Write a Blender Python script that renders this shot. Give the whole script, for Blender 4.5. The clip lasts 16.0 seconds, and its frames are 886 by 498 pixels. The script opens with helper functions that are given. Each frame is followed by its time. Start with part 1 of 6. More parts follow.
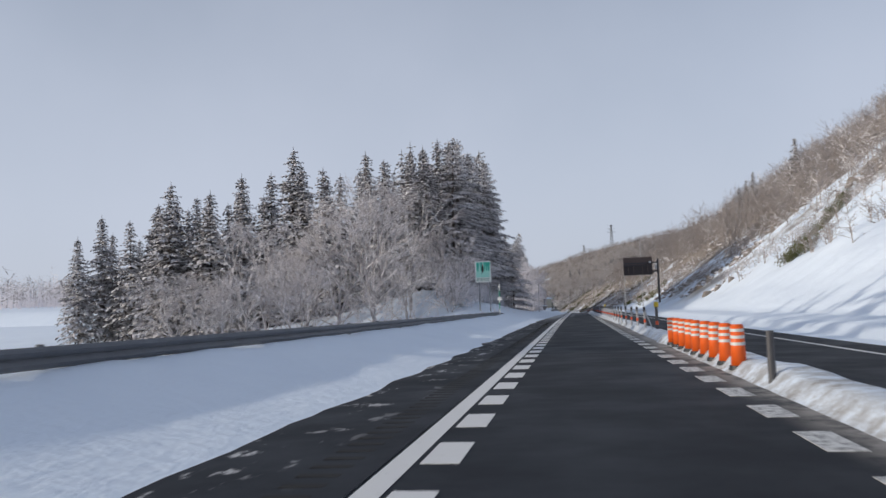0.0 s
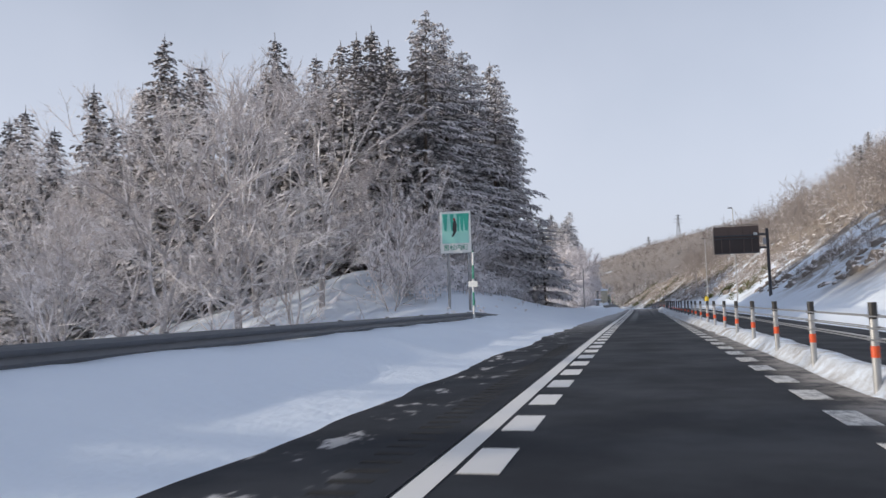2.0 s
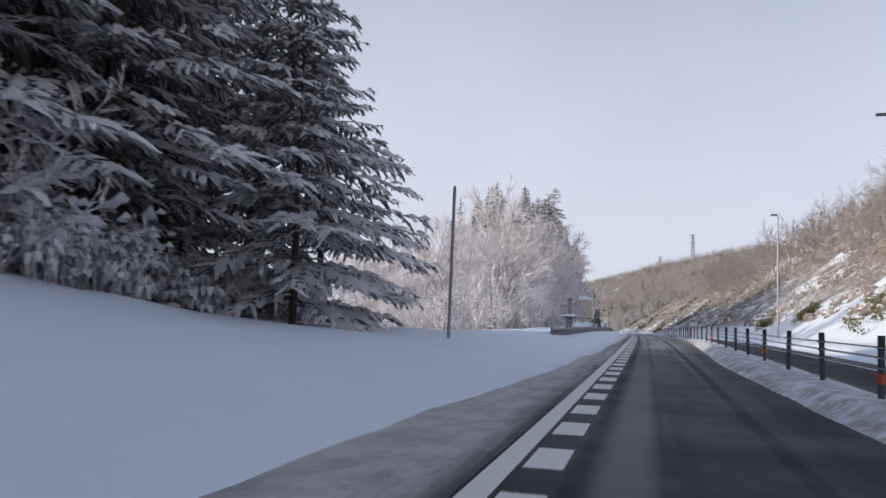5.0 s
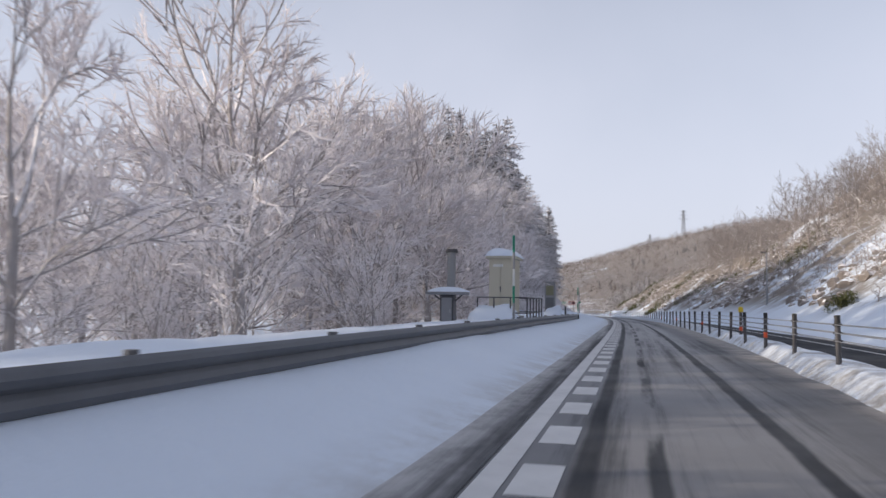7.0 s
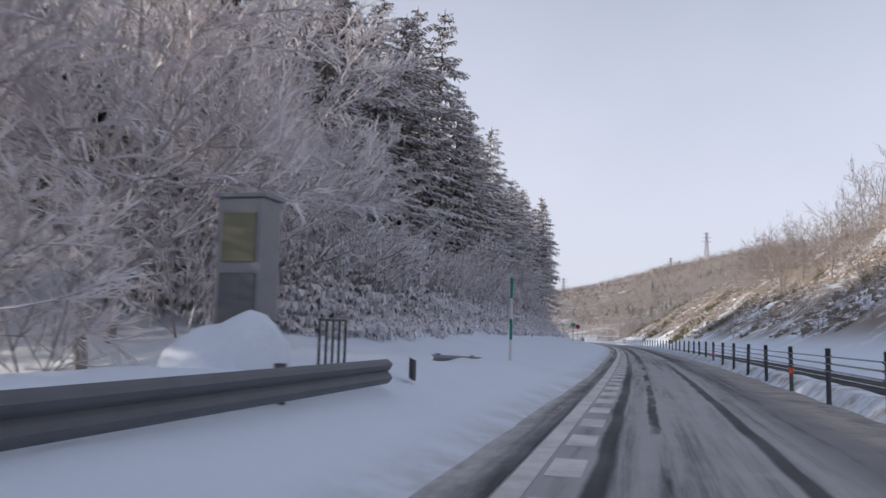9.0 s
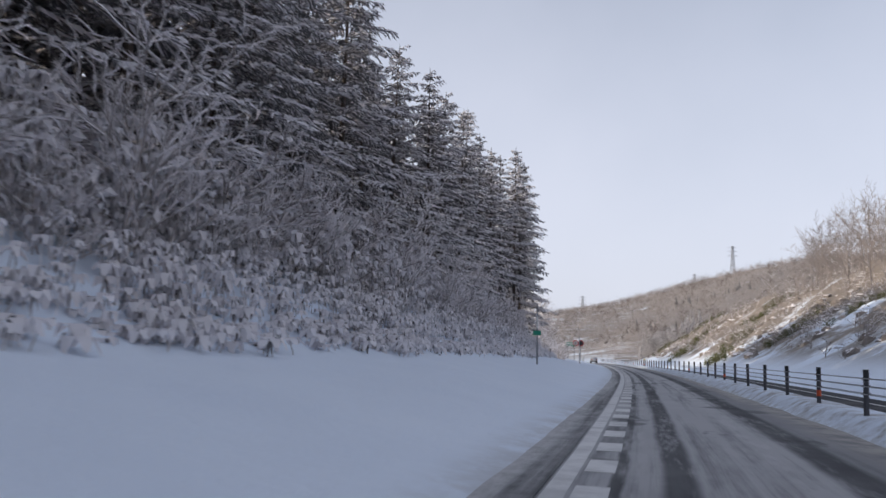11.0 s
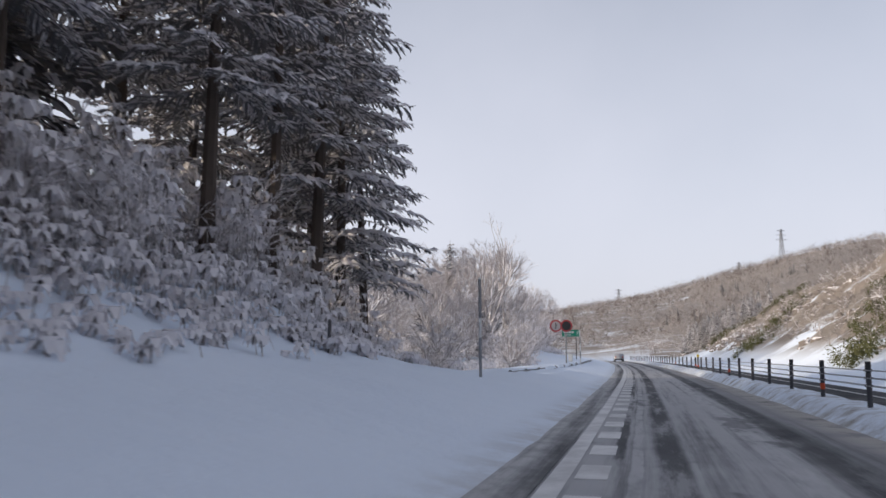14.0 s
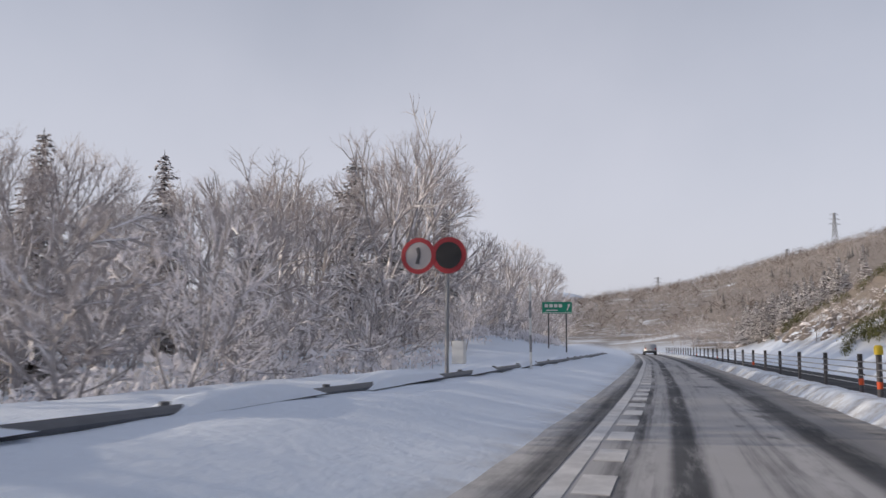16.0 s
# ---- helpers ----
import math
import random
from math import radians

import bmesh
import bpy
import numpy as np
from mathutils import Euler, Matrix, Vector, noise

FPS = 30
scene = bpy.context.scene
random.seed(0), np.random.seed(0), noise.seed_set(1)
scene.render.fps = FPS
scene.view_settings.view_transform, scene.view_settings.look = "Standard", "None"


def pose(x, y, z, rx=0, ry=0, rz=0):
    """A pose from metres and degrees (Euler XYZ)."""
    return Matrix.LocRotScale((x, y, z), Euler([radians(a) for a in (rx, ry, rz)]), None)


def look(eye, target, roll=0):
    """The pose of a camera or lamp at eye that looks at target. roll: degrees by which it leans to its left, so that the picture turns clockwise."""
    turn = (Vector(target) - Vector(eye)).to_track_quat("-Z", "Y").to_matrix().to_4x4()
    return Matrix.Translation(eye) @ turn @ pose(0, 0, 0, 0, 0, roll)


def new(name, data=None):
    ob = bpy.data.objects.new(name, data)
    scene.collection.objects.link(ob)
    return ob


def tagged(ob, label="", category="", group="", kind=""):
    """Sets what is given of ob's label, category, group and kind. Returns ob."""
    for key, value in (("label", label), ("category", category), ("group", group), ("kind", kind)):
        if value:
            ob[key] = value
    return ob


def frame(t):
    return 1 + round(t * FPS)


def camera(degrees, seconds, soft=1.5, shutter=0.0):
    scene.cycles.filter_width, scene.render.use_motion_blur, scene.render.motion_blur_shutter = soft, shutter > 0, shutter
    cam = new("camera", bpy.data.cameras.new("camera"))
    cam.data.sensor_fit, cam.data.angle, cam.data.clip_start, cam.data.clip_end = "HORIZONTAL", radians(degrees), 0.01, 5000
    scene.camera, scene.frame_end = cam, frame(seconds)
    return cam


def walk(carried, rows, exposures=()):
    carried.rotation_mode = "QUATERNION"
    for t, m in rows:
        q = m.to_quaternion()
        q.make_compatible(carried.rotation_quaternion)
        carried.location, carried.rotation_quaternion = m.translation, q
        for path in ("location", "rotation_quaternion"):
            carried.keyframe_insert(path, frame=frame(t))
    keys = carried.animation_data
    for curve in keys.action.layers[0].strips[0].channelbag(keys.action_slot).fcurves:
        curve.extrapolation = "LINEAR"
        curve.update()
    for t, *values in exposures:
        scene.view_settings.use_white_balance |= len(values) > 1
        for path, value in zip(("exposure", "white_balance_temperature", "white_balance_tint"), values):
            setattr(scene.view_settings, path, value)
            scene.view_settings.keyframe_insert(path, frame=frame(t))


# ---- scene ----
cam = camera(57.7, 16.0, soft=1.5, shutter=0.12)
PATH = [
    (0.0, (0.000, -0.431, 1.200), (-7.928, 48.782, 5.109), -2.092),
    (0.5, (-0.030, 10.223, 1.163), (-10.760, 58.941, 4.540), -2.033),
    (1.0, (-0.018, 20.873, 1.160), (-11.516, 69.412, 4.590), -2.018),
    (1.5, (-0.000, 31.513, 1.200), (-11.873, 79.965, 4.584), -2.070),
    (2.0, (0.005, 42.146, 1.253), (-11.687, 90.623, 4.905), -1.811),
    (2.5, (-0.004, 52.786, 1.290), (-11.223, 101.236, 6.466), -1.335),
    (3.0, (-0.026, 63.418, 1.303), (-11.472, 111.787, 6.729), -0.232),
    (3.5, (-0.077, 73.987, 1.308), (-11.892, 122.319, 6.251), 0.742),
    (4.0, (-0.139, 84.518, 1.306), (-11.770, 132.955, 5.619), 1.180),
    (4.5, (-0.195, 95.030, 1.289), (-12.150, 143.389, 5.588), 1.556),
    (5.0, (-0.222, 105.534, 1.267), (-12.522, 153.815, 5.478), 1.961),
    (7.5, (-0.302, 157.214, 1.379), (-11.923, 205.741, 4.549), 0.577),
    (8.0, (-0.365, 167.779, 1.308), (-12.297, 216.170, 5.298), 0.992),
    (8.5, (-0.442, 178.364, 1.228), (-12.876, 226.584, 5.733), 1.318),
    (9.0, (-0.557, 188.941, 1.144), (-13.384, 237.042, 5.810), 1.647),
    (11.5, (-2.068, 241.689, 0.650), (-16.296, 289.238, 6.701), 1.414),
    (12.0, (-2.543, 252.171, 0.536), (-16.798, 299.701, 6.675), 1.688),
    (12.5, (-3.044, 262.645, 0.421), (-17.441, 310.084, 6.918), 1.532),
    (13.0, (-3.594, 273.104, 0.301), (-18.516, 320.426, 6.461), 1.179),
    (13.5, (-4.225, 283.530, 0.179), (-18.925, 330.911, 6.427), 0.350),
    (14.0, (-4.965, 293.903, 0.054), (-21.145, 340.841, 5.969), -0.004),
    (14.5, (-5.795, 304.259, -0.073), (-22.309, 351.152, 5.251), 0.838),
    (15.0, (-6.697, 314.612, -0.203), (-24.064, 361.205, 5.047), 0.810),
    (15.5, (-7.666, 324.955, -0.337), (-25.720, 371.314, 4.662), 0.504),
    (16.0, (-8.715, 335.277, -0.468), (-27.139, 381.460, 4.796), 0.460),
]
# seconds, stops, kelvin, tint
EXPOSURES = [(0, -0.34, 6250, 9), (1, -0.22, 6300, 10), (2, -0.06, 6400, 10), (3, -0.02, 6400, 10), (5, 0.0, 6450, 11), (9, 0.05, 6500, 13),
             (12.5, 0.07, 6550, 11), (14.5, 0.0, 6700, 12), (15.2, -0.14, 6700, 12), (16, -0.19, 6750, 13)]
walk(cam, [(t, look(eye, target, roll)) for t, eye, target, roll in PATH], EXPOSURES)

# ---- light ----
SUN_ELEVATION, SUN_HEADING = 14.0, 246.0      # degrees; heading clockwise from +y
world = bpy.data.worlds.new("winter_sky")
scene.world = world
world.use_nodes = True
wn = world.node_tree
sky = wn.nodes.new("ShaderNodeTexSky")
sky.sky_type, sky.sun_disc = "NISHITA", False
sky.sun_elevation, sky.sun_rotation = radians(SUN_ELEVATION), radians(SUN_HEADING)
sky.altitude, sky.air_density, sky.dust_density, sky.ozone_density = 200, 1.0, 2.5, 2.0
haze = wn.nodes.new("ShaderNodeMix")
haze.data_type = "RGBA"
way = wn.nodes.new("ShaderNodeTexCoord")
split = wn.nodes.new("ShaderNodeSeparateXYZ")
thin = wn.nodes.new("ShaderNodeMapRange")      # thin high cloud and haze, thickest towards the horizon
thin.interpolation_type = "SMOOTHSTEP"
for _k, _v in zip((1, 2, 3, 4), (0.08, 0.60, 0.84, 0.38)):
    thin.inputs[_k].default_value = _v
veil = wn.nodes.new("ShaderNodeTexNoise")
veil.inputs["Scale"].default_value, veil.inputs["Detail"].default_value = 2.2, 5
lay = wn.nodes.new("ShaderNodeMath")
lay.operation = "MULTIPLY_ADD"
lay.inputs[1].default_value, lay.inputs[2].default_value = 0.35, -0.17
both = wn.nodes.new("ShaderNodeMath")
both.operation, both.use_clamp = "ADD", True
wn.links.new(way.outputs["Generated"], split.inputs[0])
wn.links.new(way.outputs["Generated"], veil.inputs["Vector"])
wn.links.new(split.outputs[2], thin.inputs[0])
wn.links.new(veil.outputs["Fac"], lay.inputs[0])
wn.links.new(thin.outputs[0], both.inputs[0])
wn.links.new(lay.outputs[0], both.inputs[1])
wn.links.new(both.outputs[0], haze.inputs[0])
haze.inputs[7].default_value = (6.70, 7.05, 8.15, 1)
wn.links.new(sky.outputs[0], haze.inputs[6])
wn.links.new(haze.outputs[2], wn.nodes["Background"].inputs[0])
wn.nodes["Background"].inputs[1].default_value = 0.115
sun = new("sun", bpy.data.lights.new("sun", "SUN"))
sun.data.energy, sun.data.angle, sun.data.color = 3.6, radians(0.6), (1.0, 0.87, 0.70)
_a, _e = radians(SUN_HEADING), radians(SUN_ELEVATION)
sun.matrix_world = look((200 * math.sin(_a) * math.cos(_e), 200 * math.cos(_a) * math.cos(_e), 200 * math.sin(_e)), (0, 0, 0))
scene.view_settings.exposure = 0.0

# ---- materials ----
class Nodes:
    """A short way to write a node material."""
    def __init__(self, name, rough=0.8, metal=0.0):
        self.mat = bpy.data.materials.new(name)
        self.mat.use_nodes = True
        self.t = self.mat.node_tree
        self.p = self.t.nodes["Principled BSDF"]
        self.p.inputs["Roughness"].default_value = rough
        self.p.inputs["Metallic"].default_value = metal
        self.geo = self.t.nodes.new("ShaderNodeNewGeometry")

    def put(self, socket, value):
        if isinstance(value, bpy.types.NodeSocket):
            self.t.links.new(value, socket)
        elif isinstance(value, (tuple, list)) and len(value) == 3 and socket.type == "RGBA":
            socket.default_value = (*value, 1)
        else:
            socket.default_value = value

    def noise(self, scale, detail=4, rough=0.55, vec=None, stretch=None):
        n = self.t.nodes.new("ShaderNodeTexNoise")
        n.inputs["Scale"].default_value = scale
        n.inputs["Detail"].default_value = detail
        n.inputs["Roughness"].default_value = rough
        v = vec or self.geo.outputs["Position"]
        if stretch:
            m = self.t.nodes.new("ShaderNodeMapping")
            m.inputs["Scale"].default_value = stretch
            self.t.links.new(v, m.inputs["Vector"])
            v = m.outputs[0]
        self.t.links.new(v, n.inputs["Vector"])
        return n.outputs["Fac"]

    def ramp(self, fac, a, b, ca=0.0, cb=1.0):
        m = self.t.nodes.new("ShaderNodeMapRange")
        m.interpolation_type = "SMOOTHSTEP"
        self.t.links.new(fac, m.inputs[0])
        for k, v in zip((1, 2, 3, 4), (a, b, ca, cb)):
            m.inputs[k].default_value = v
        return m.outputs[0]

    def math(self, op, a, b=0.0):
        m = self.t.nodes.new("ShaderNodeMath")
        m.operation = op
        self.put(m.inputs[0], a)
        self.put(m.inputs[1], b)
        return m.outputs[0]

    def mix(self, fac, a, b):
        m = self.t.nodes.new("ShaderNodeMix")
        m.data_type = "RGBA"
        self.put(m.inputs[0], fac)
        self.put(m.inputs[6], a)
        self.put(m.inputs[7], b)
        return m.outputs[2]

    def sep(self, vec):
        s = self.t.nodes.new("ShaderNodeSeparateXYZ")
        self.t.links.new(vec, s.inputs[0])
        return s.outputs

    def uv(self):
        n = self.t.nodes.new("ShaderNodeUVMap")
        return self.sep(n.outputs[0])

    def rand(self):
        return self.t.nodes.new("ShaderNodeObjectInfo").outputs["Random"]

    def island(self):
        return self.geo.outputs["Random Per Island"]

    def up(self):
        return self.sep(self.geo.outputs["Normal"])[2]

    def bump(self, height, strength=0.4, distance=0.02):
        b = self.t.nodes.new("ShaderNodeBump")
        b.inputs["Strength"].default_value = strength
        b.inputs["Distance"].default_value = distance
        self.t.links.new(height, b.inputs["Height"])
        self.t.links.new(b.outputs[0], self.p.inputs["Normal"])

    def glow_through(self, color, share_):
        """Thin snow and rime let light through: mixes in a translucent share."""
        tr = self.t.nodes.new("ShaderNodeBsdfTranslucent")
        mx = self.t.nodes.new("ShaderNodeMixShader")
        self.put(tr.inputs["Color"], color)
        mx.inputs[0].default_value = share_
        self.t.links.new(self.p.outputs[0], mx.inputs[1])
        self.t.links.new(tr.outputs[0], mx.inputs[2])
        self.t.links.new(mx.outputs[0], self.t.nodes["Material Output"].inputs["Surface"])

    def done(self, color, rough=None):
        self.put(self.p.inputs["Base Color"], color)
        if rough is not None:
            self.put(self.p.inputs["Roughness"], rough)
        return self.mat


TREE_SNOW = (0.90, 0.875, 0.895)
SNOW_C, SNOW_D = (0.805, 0.885, 0.985), (0.715, 0.80, 0.92)


def snow_material(name="snow", dirt=0.0, thin=0.0):
    m = Nodes(name, 0.7)
    c = m.mix(m.noise(0.35, 5), (0.80, 0.785, 0.81), TREE_SNOW) if thin else m.mix(m.noise(0.35, 5), SNOW_D, SNOW_C)
    if dirt:
        d = m.ramp(m.noise(1.6, 6, 0.65), 0.62 - dirt * 0.3, 0.75)
        near_lane = m.math("MULTIPLY", m.ramp(m.uv()[0], 4.75, 3.9), m.ramp(m.noise(2.6, 7, 0.75), 0.36, 0.62, 0.0, 0.85))
        d = m.math("MAXIMUM", d, near_lane)
        c = m.mix(d, c, (0.24, 0.21, 0.18))
    m.bump(m.noise(7, 6, 0.6), 0.5, 0.06)
    if thin:
        m.glow_through(c, thin)
    return m.done(c)


def hill_material():
    """Snow, dry brown undergrowth and bare earth on the valley sides."""
    m = Nodes("snowy_ground", 0.85)
    u = m.uv()[0]
    n = m.noise(0.055, 6, 0.62)
    fine = m.noise(0.9, 6, 0.7)
    rock = m.noise(0.19, 6, 0.72)
    snow = m.mix(m.noise(0.35, 5), SNOW_D, SNOW_C)
    brown = m.mix(fine, (0.14, 0.116, 0.098), (0.34, 0.285, 0.24))
    brown = m.mix(m.ramp(rock, 0.35, 0.65, 0.0, 0.6), brown, (0.20, 0.185, 0.165))
    side = m.ramp(u, 13.0, 17.5)                       # only up the right-hand valley side
    along = m.sep(m.geo.outputs["Position"])[1]
    far = m.math("MULTIPLY", m.ramp(along, 470, 620), m.ramp(along, 1900, 2400, 1.0, 0.0))
    mixed = m.math("ADD", m.math("MULTIPLY", n, 0.72), m.math("ADD", m.math("MULTIPLY", rock, 0.36), m.math("MULTIPLY", fine, 0.14)))
    patch = m.ramp(m.math("ADD", mixed, m.math("ADD", m.ramp(along, 322, 350, 0.0, 0.045), m.ramp(u, 16.0, 46.0, 0.0, 0.14))), 0.575, 0.675)
    cover = m.math("MULTIPLY", m.math("MULTIPLY", side, patch), m.math("MAXIMUM", m.ramp(along, 75, 110), m.ramp(u, 28, 36)))
    wood = m.math("MULTIPLY", far, m.ramp(m.math("ADD", m.math("MULTIPLY", n, 0.5), m.math("MULTIPLY", m.noise(0.22, 5, 0.75), 0.55)), 0.34, 0.54, 0.30, 1.0))
    wood = m.math("MULTIPLY", wood, m.ramp(m.noise(0.011, 5, 0.7), 0.56, 0.66, 1.0, 0.25))
    cover = m.math("MAXIMUM", cover, wood)
    # grey slush thrown on the snow's edge by the traffic
    slush = m.math("MULTIPLY", m.math("MULTIPLY", m.ramp(u, -1.5, -0.5), m.ramp(u, 2.0, 0.5)), m.ramp(m.noise(1.2, 6, 0.7), 0.36, 0.64, 0.1, 0.6))
    snow = m.mix(slush, snow, (0.40, 0.39, 0.38))
    m.bump(m.noise(3, 7, 0.65), 0.5, 0.12)
    # distance haze put into the colour: far brown turns paler and greyer
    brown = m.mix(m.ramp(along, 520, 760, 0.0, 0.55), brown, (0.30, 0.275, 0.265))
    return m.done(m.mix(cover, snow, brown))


def asphalt_material(name, frost_from, frost_full, shoulder=False):
    """Asphalt in road coordinates (u across, v along): worn wheel tracks, streaks of frost and slush."""
    m = Nodes(name, 0.6)
    m.p.inputs["Specular IOR Level"].default_value = 0.2
    uu, vv, _ = m.uv()
    comb = m.t.nodes.new("ShaderNodeCombineXYZ")
    m.put(comb.inputs[0], uu)
    m.put(comb.inputs[1], vv)
    vec = comb.outputs[0]
    grain = m.noise(60, 3, 0.6, vec)
    blot = m.noise(0.5, 4, 0.6, vec)
    base = m.mix(grain, (0.012, 0.0145, 0.020), (0.027, 0.031, 0.040))
    base = m.mix(m.ramp(blot, 0.4, 0.7), base, (0.017, 0.020, 0.027))
    long = m.noise(1.0, 6, 0.65, vec, (2.2, 0.05, 1))
    fine = m.noise(1.0, 5, 0.65, vec, (5.0, 0.9, 1))
    amount = m.ramp(vv, frost_from, frost_full)
    if shoulder:
        f = m.ramp(m.math("ADD", m.noise(2.0, 6, 0.68, vec, (1.0, 0.55, 1)), m.math("MULTIPLY", fine, 0.25)), 0.70, 0.76)
        f = m.math("MAXIMUM", m.math("MULTIPLY", f, m.ramp(uu, -0.4, -1.6)), m.math("MULTIPLY", m.ramp(uu, -1.9, -3.1), m.ramp(m.math("ADD", long, m.math("MULTIPLY", fine, 0.4)), 0.45, 0.80, 0.1, 0.9)))
        late = m.math("MULTIPLY", amount, m.ramp(m.math("ADD", m.math("ADD", long, m.math("MULTIPLY", fine, 0.25)), m.math("MULTIPLY", uu, -0.50)), 0.52, 1.05, 0.08, 1.0))
        late = m.math("MULTIPLY", late, m.ramp(m.noise(2.2, 7, 0.78, vec, (1.0, 0.5, 1)), 0.34, 0.62, 0.62, 1.0))
        f = m.math("MAXIMUM", f, late)
        col = m.mix(f, base, (0.52, 0.52, 0.53))
    else:
        def track(at, half):
            d = m.math("ABSOLUTE", m.math("SUBTRACT", m.math("ADD", uu, m.math("MULTIPLY", m.math("SUBTRACT", blot, 0.5), 0.12)), at))
            return m.ramp(d, half, half * 0.45)
        late = m.ramp(vv, 212, 245)
        broken = m.ramp(m.noise(1.0, 4, 0.6, vec, (1.6, 0.22, 1)), 0.40, 0.56)
        early_ = m.math("MAXIMUM", m.math("MAXIMUM", track(0.62, 0.13), track(2.34, 0.13)), m.math("MULTIPLY", track(1.15, 0.10), broken))
        late_ = m.math("MAXIMUM", m.math("MAXIMUM", track(1.13, 0.24), track(2.95, 0.34)), m.math("MULTIPLY", track(0.52, 0.10), broken))
        late_ = m.math("MULTIPLY", late_, m.ramp(m.noise(1.0, 5, 0.7, vec, (2.4, 0.30, 1)), 0.34, 0.52, 0.35, 1.0))
        tracks = m.math("ADD", m.math("MULTIPLY", early_, m.math("SUBTRACT", 1.0, late)), m.math("MULTIPLY", late_, late))
        pale = m.math("MULTIPLY", late, m.math("MAXIMUM", track(0.74, 0.11), track(2.36, 0.26)))
        film = m.ramp(m.math("ADD", long, m.math("MULTIPLY", fine, 0.2)), 0.38, 0.66, 0.26, 0.92)
        film = m.math("MULTIPLY", film, amount)
        film = m.math("MULTIPLY", film, m.math("SUBTRACT", 1.0, m.math("MULTIPLY", tracks, 0.85)))
        film = m.math("MAXIMUM", film, m.math("MULTIPLY", pale, m.ramp(fine, 0.3, 0.6, 0.65, 1.0)))
        edge = m.math("MULTIPLY", m.math("MULTIPLY", m.ramp(uu, 3.35, 4.0), m.ramp(uu, 5.5, 5.1)), m.ramp(m.noise(1.2, 6, 0.7, vec), 0.36, 0.58, 0.1, 0.85))
        mid = m.math("MULTIPLY", m.ramp(m.math("ABSOLUTE", m.math("SUBTRACT", uu, 0.95)), 0.35, 0.1),
                     m.ramp(vv, 80, 115))
        mid = m.math("MULTIPLY", mid, m.ramp(vv, 150, 120, 0.0, 0.35))
        bare = m.ramp(m.noise(0.55, 4, 0.6, vec, (1.0, 0.45, 1)), 0.60, 0.65, 1.0, 0.45)      # patches of bare asphalt
        film = m.math("MULTIPLY", film, m.math("SUBTRACT", 1.0, m.math("MULTIPLY", m.math("SUBTRACT", 1.0, bare), late)))
        film = m.math("MULTIPLY", film, m.ramp(uu, 2.55, 3.1, 1.0, 0.55))
        film = m.math("MAXIMUM", film, mid)
        col = m.mix(film, base, (0.43, 0.43, 0.445))
        col = m.mix(edge, col, (0.42, 0.39, 0.36))
    m.bump(grain, 0.35, 0.004)
    return m.done(col, m.ramp(blot, 0.3, 0.7, 0.62, 0.85))


def paint_material(name, color, worn=0.35, rough=0.6, start=0.60):
    m = Nodes(name, rough)
    w = m.ramp(m.noise(9, 6, 0.7), start, start + 0.18, 0.0, worn)
    y = m.sep(m.geo.outputs["Position"])[1]             # frost film where the road lies white
    film = m.math("MULTIPLY", m.ramp(y, 110, 210), m.ramp(m.noise(1.3, 6, 0.7), 0.35, 0.65, 0.1, 0.65))
    return m.done(m.mix(film, m.mix(w, color, (0.12, 0.12, 0.125)), (0.34, 0.34, 0.35)))


def plain(name, color, rough=0.5, metal=0.0, vary=0.25, scale=6.0):
    m = Nodes(name, rough, metal)
    dark = tuple(c * (1 - vary) for c in color)
    return m.done(m.mix(m.noise(scale, 5, 0.6), dark, color))


def bark_material(name, bark, snow_from=0.35, frost=0.0, size=1.3, thin=0.0):
    """Bark or needles with snow lying on what faces upwards."""
    m = Nodes(name, 0.85)
    obj = m.t.nodes.new("ShaderNodeTexCoord").outputs["Object"]
    c = m.mix(m.noise(3.0, 5, 0.6, obj), tuple(b * 0.55 for b in bark), bark)
    lie = m.ramp(m.math("ADD", m.up(), m.math("MULTIPLY", m.math("SUBTRACT", m.noise(size, 4, 0.5, obj), 0.5), 1.3)), snow_from, snow_from + 0.25)
    if frost:
        f = m.ramp(m.noise(0.8, 4, 0.6, obj), 0.35, 0.65, frost * 0.65, frost)
        c = m.mix(f, c, (0.90, 0.865, 0.885))
    c = m.mix(lie, c, TREE_SNOW)
    if thin:
        m.glow_through(c, thin)
    return m.done(c)


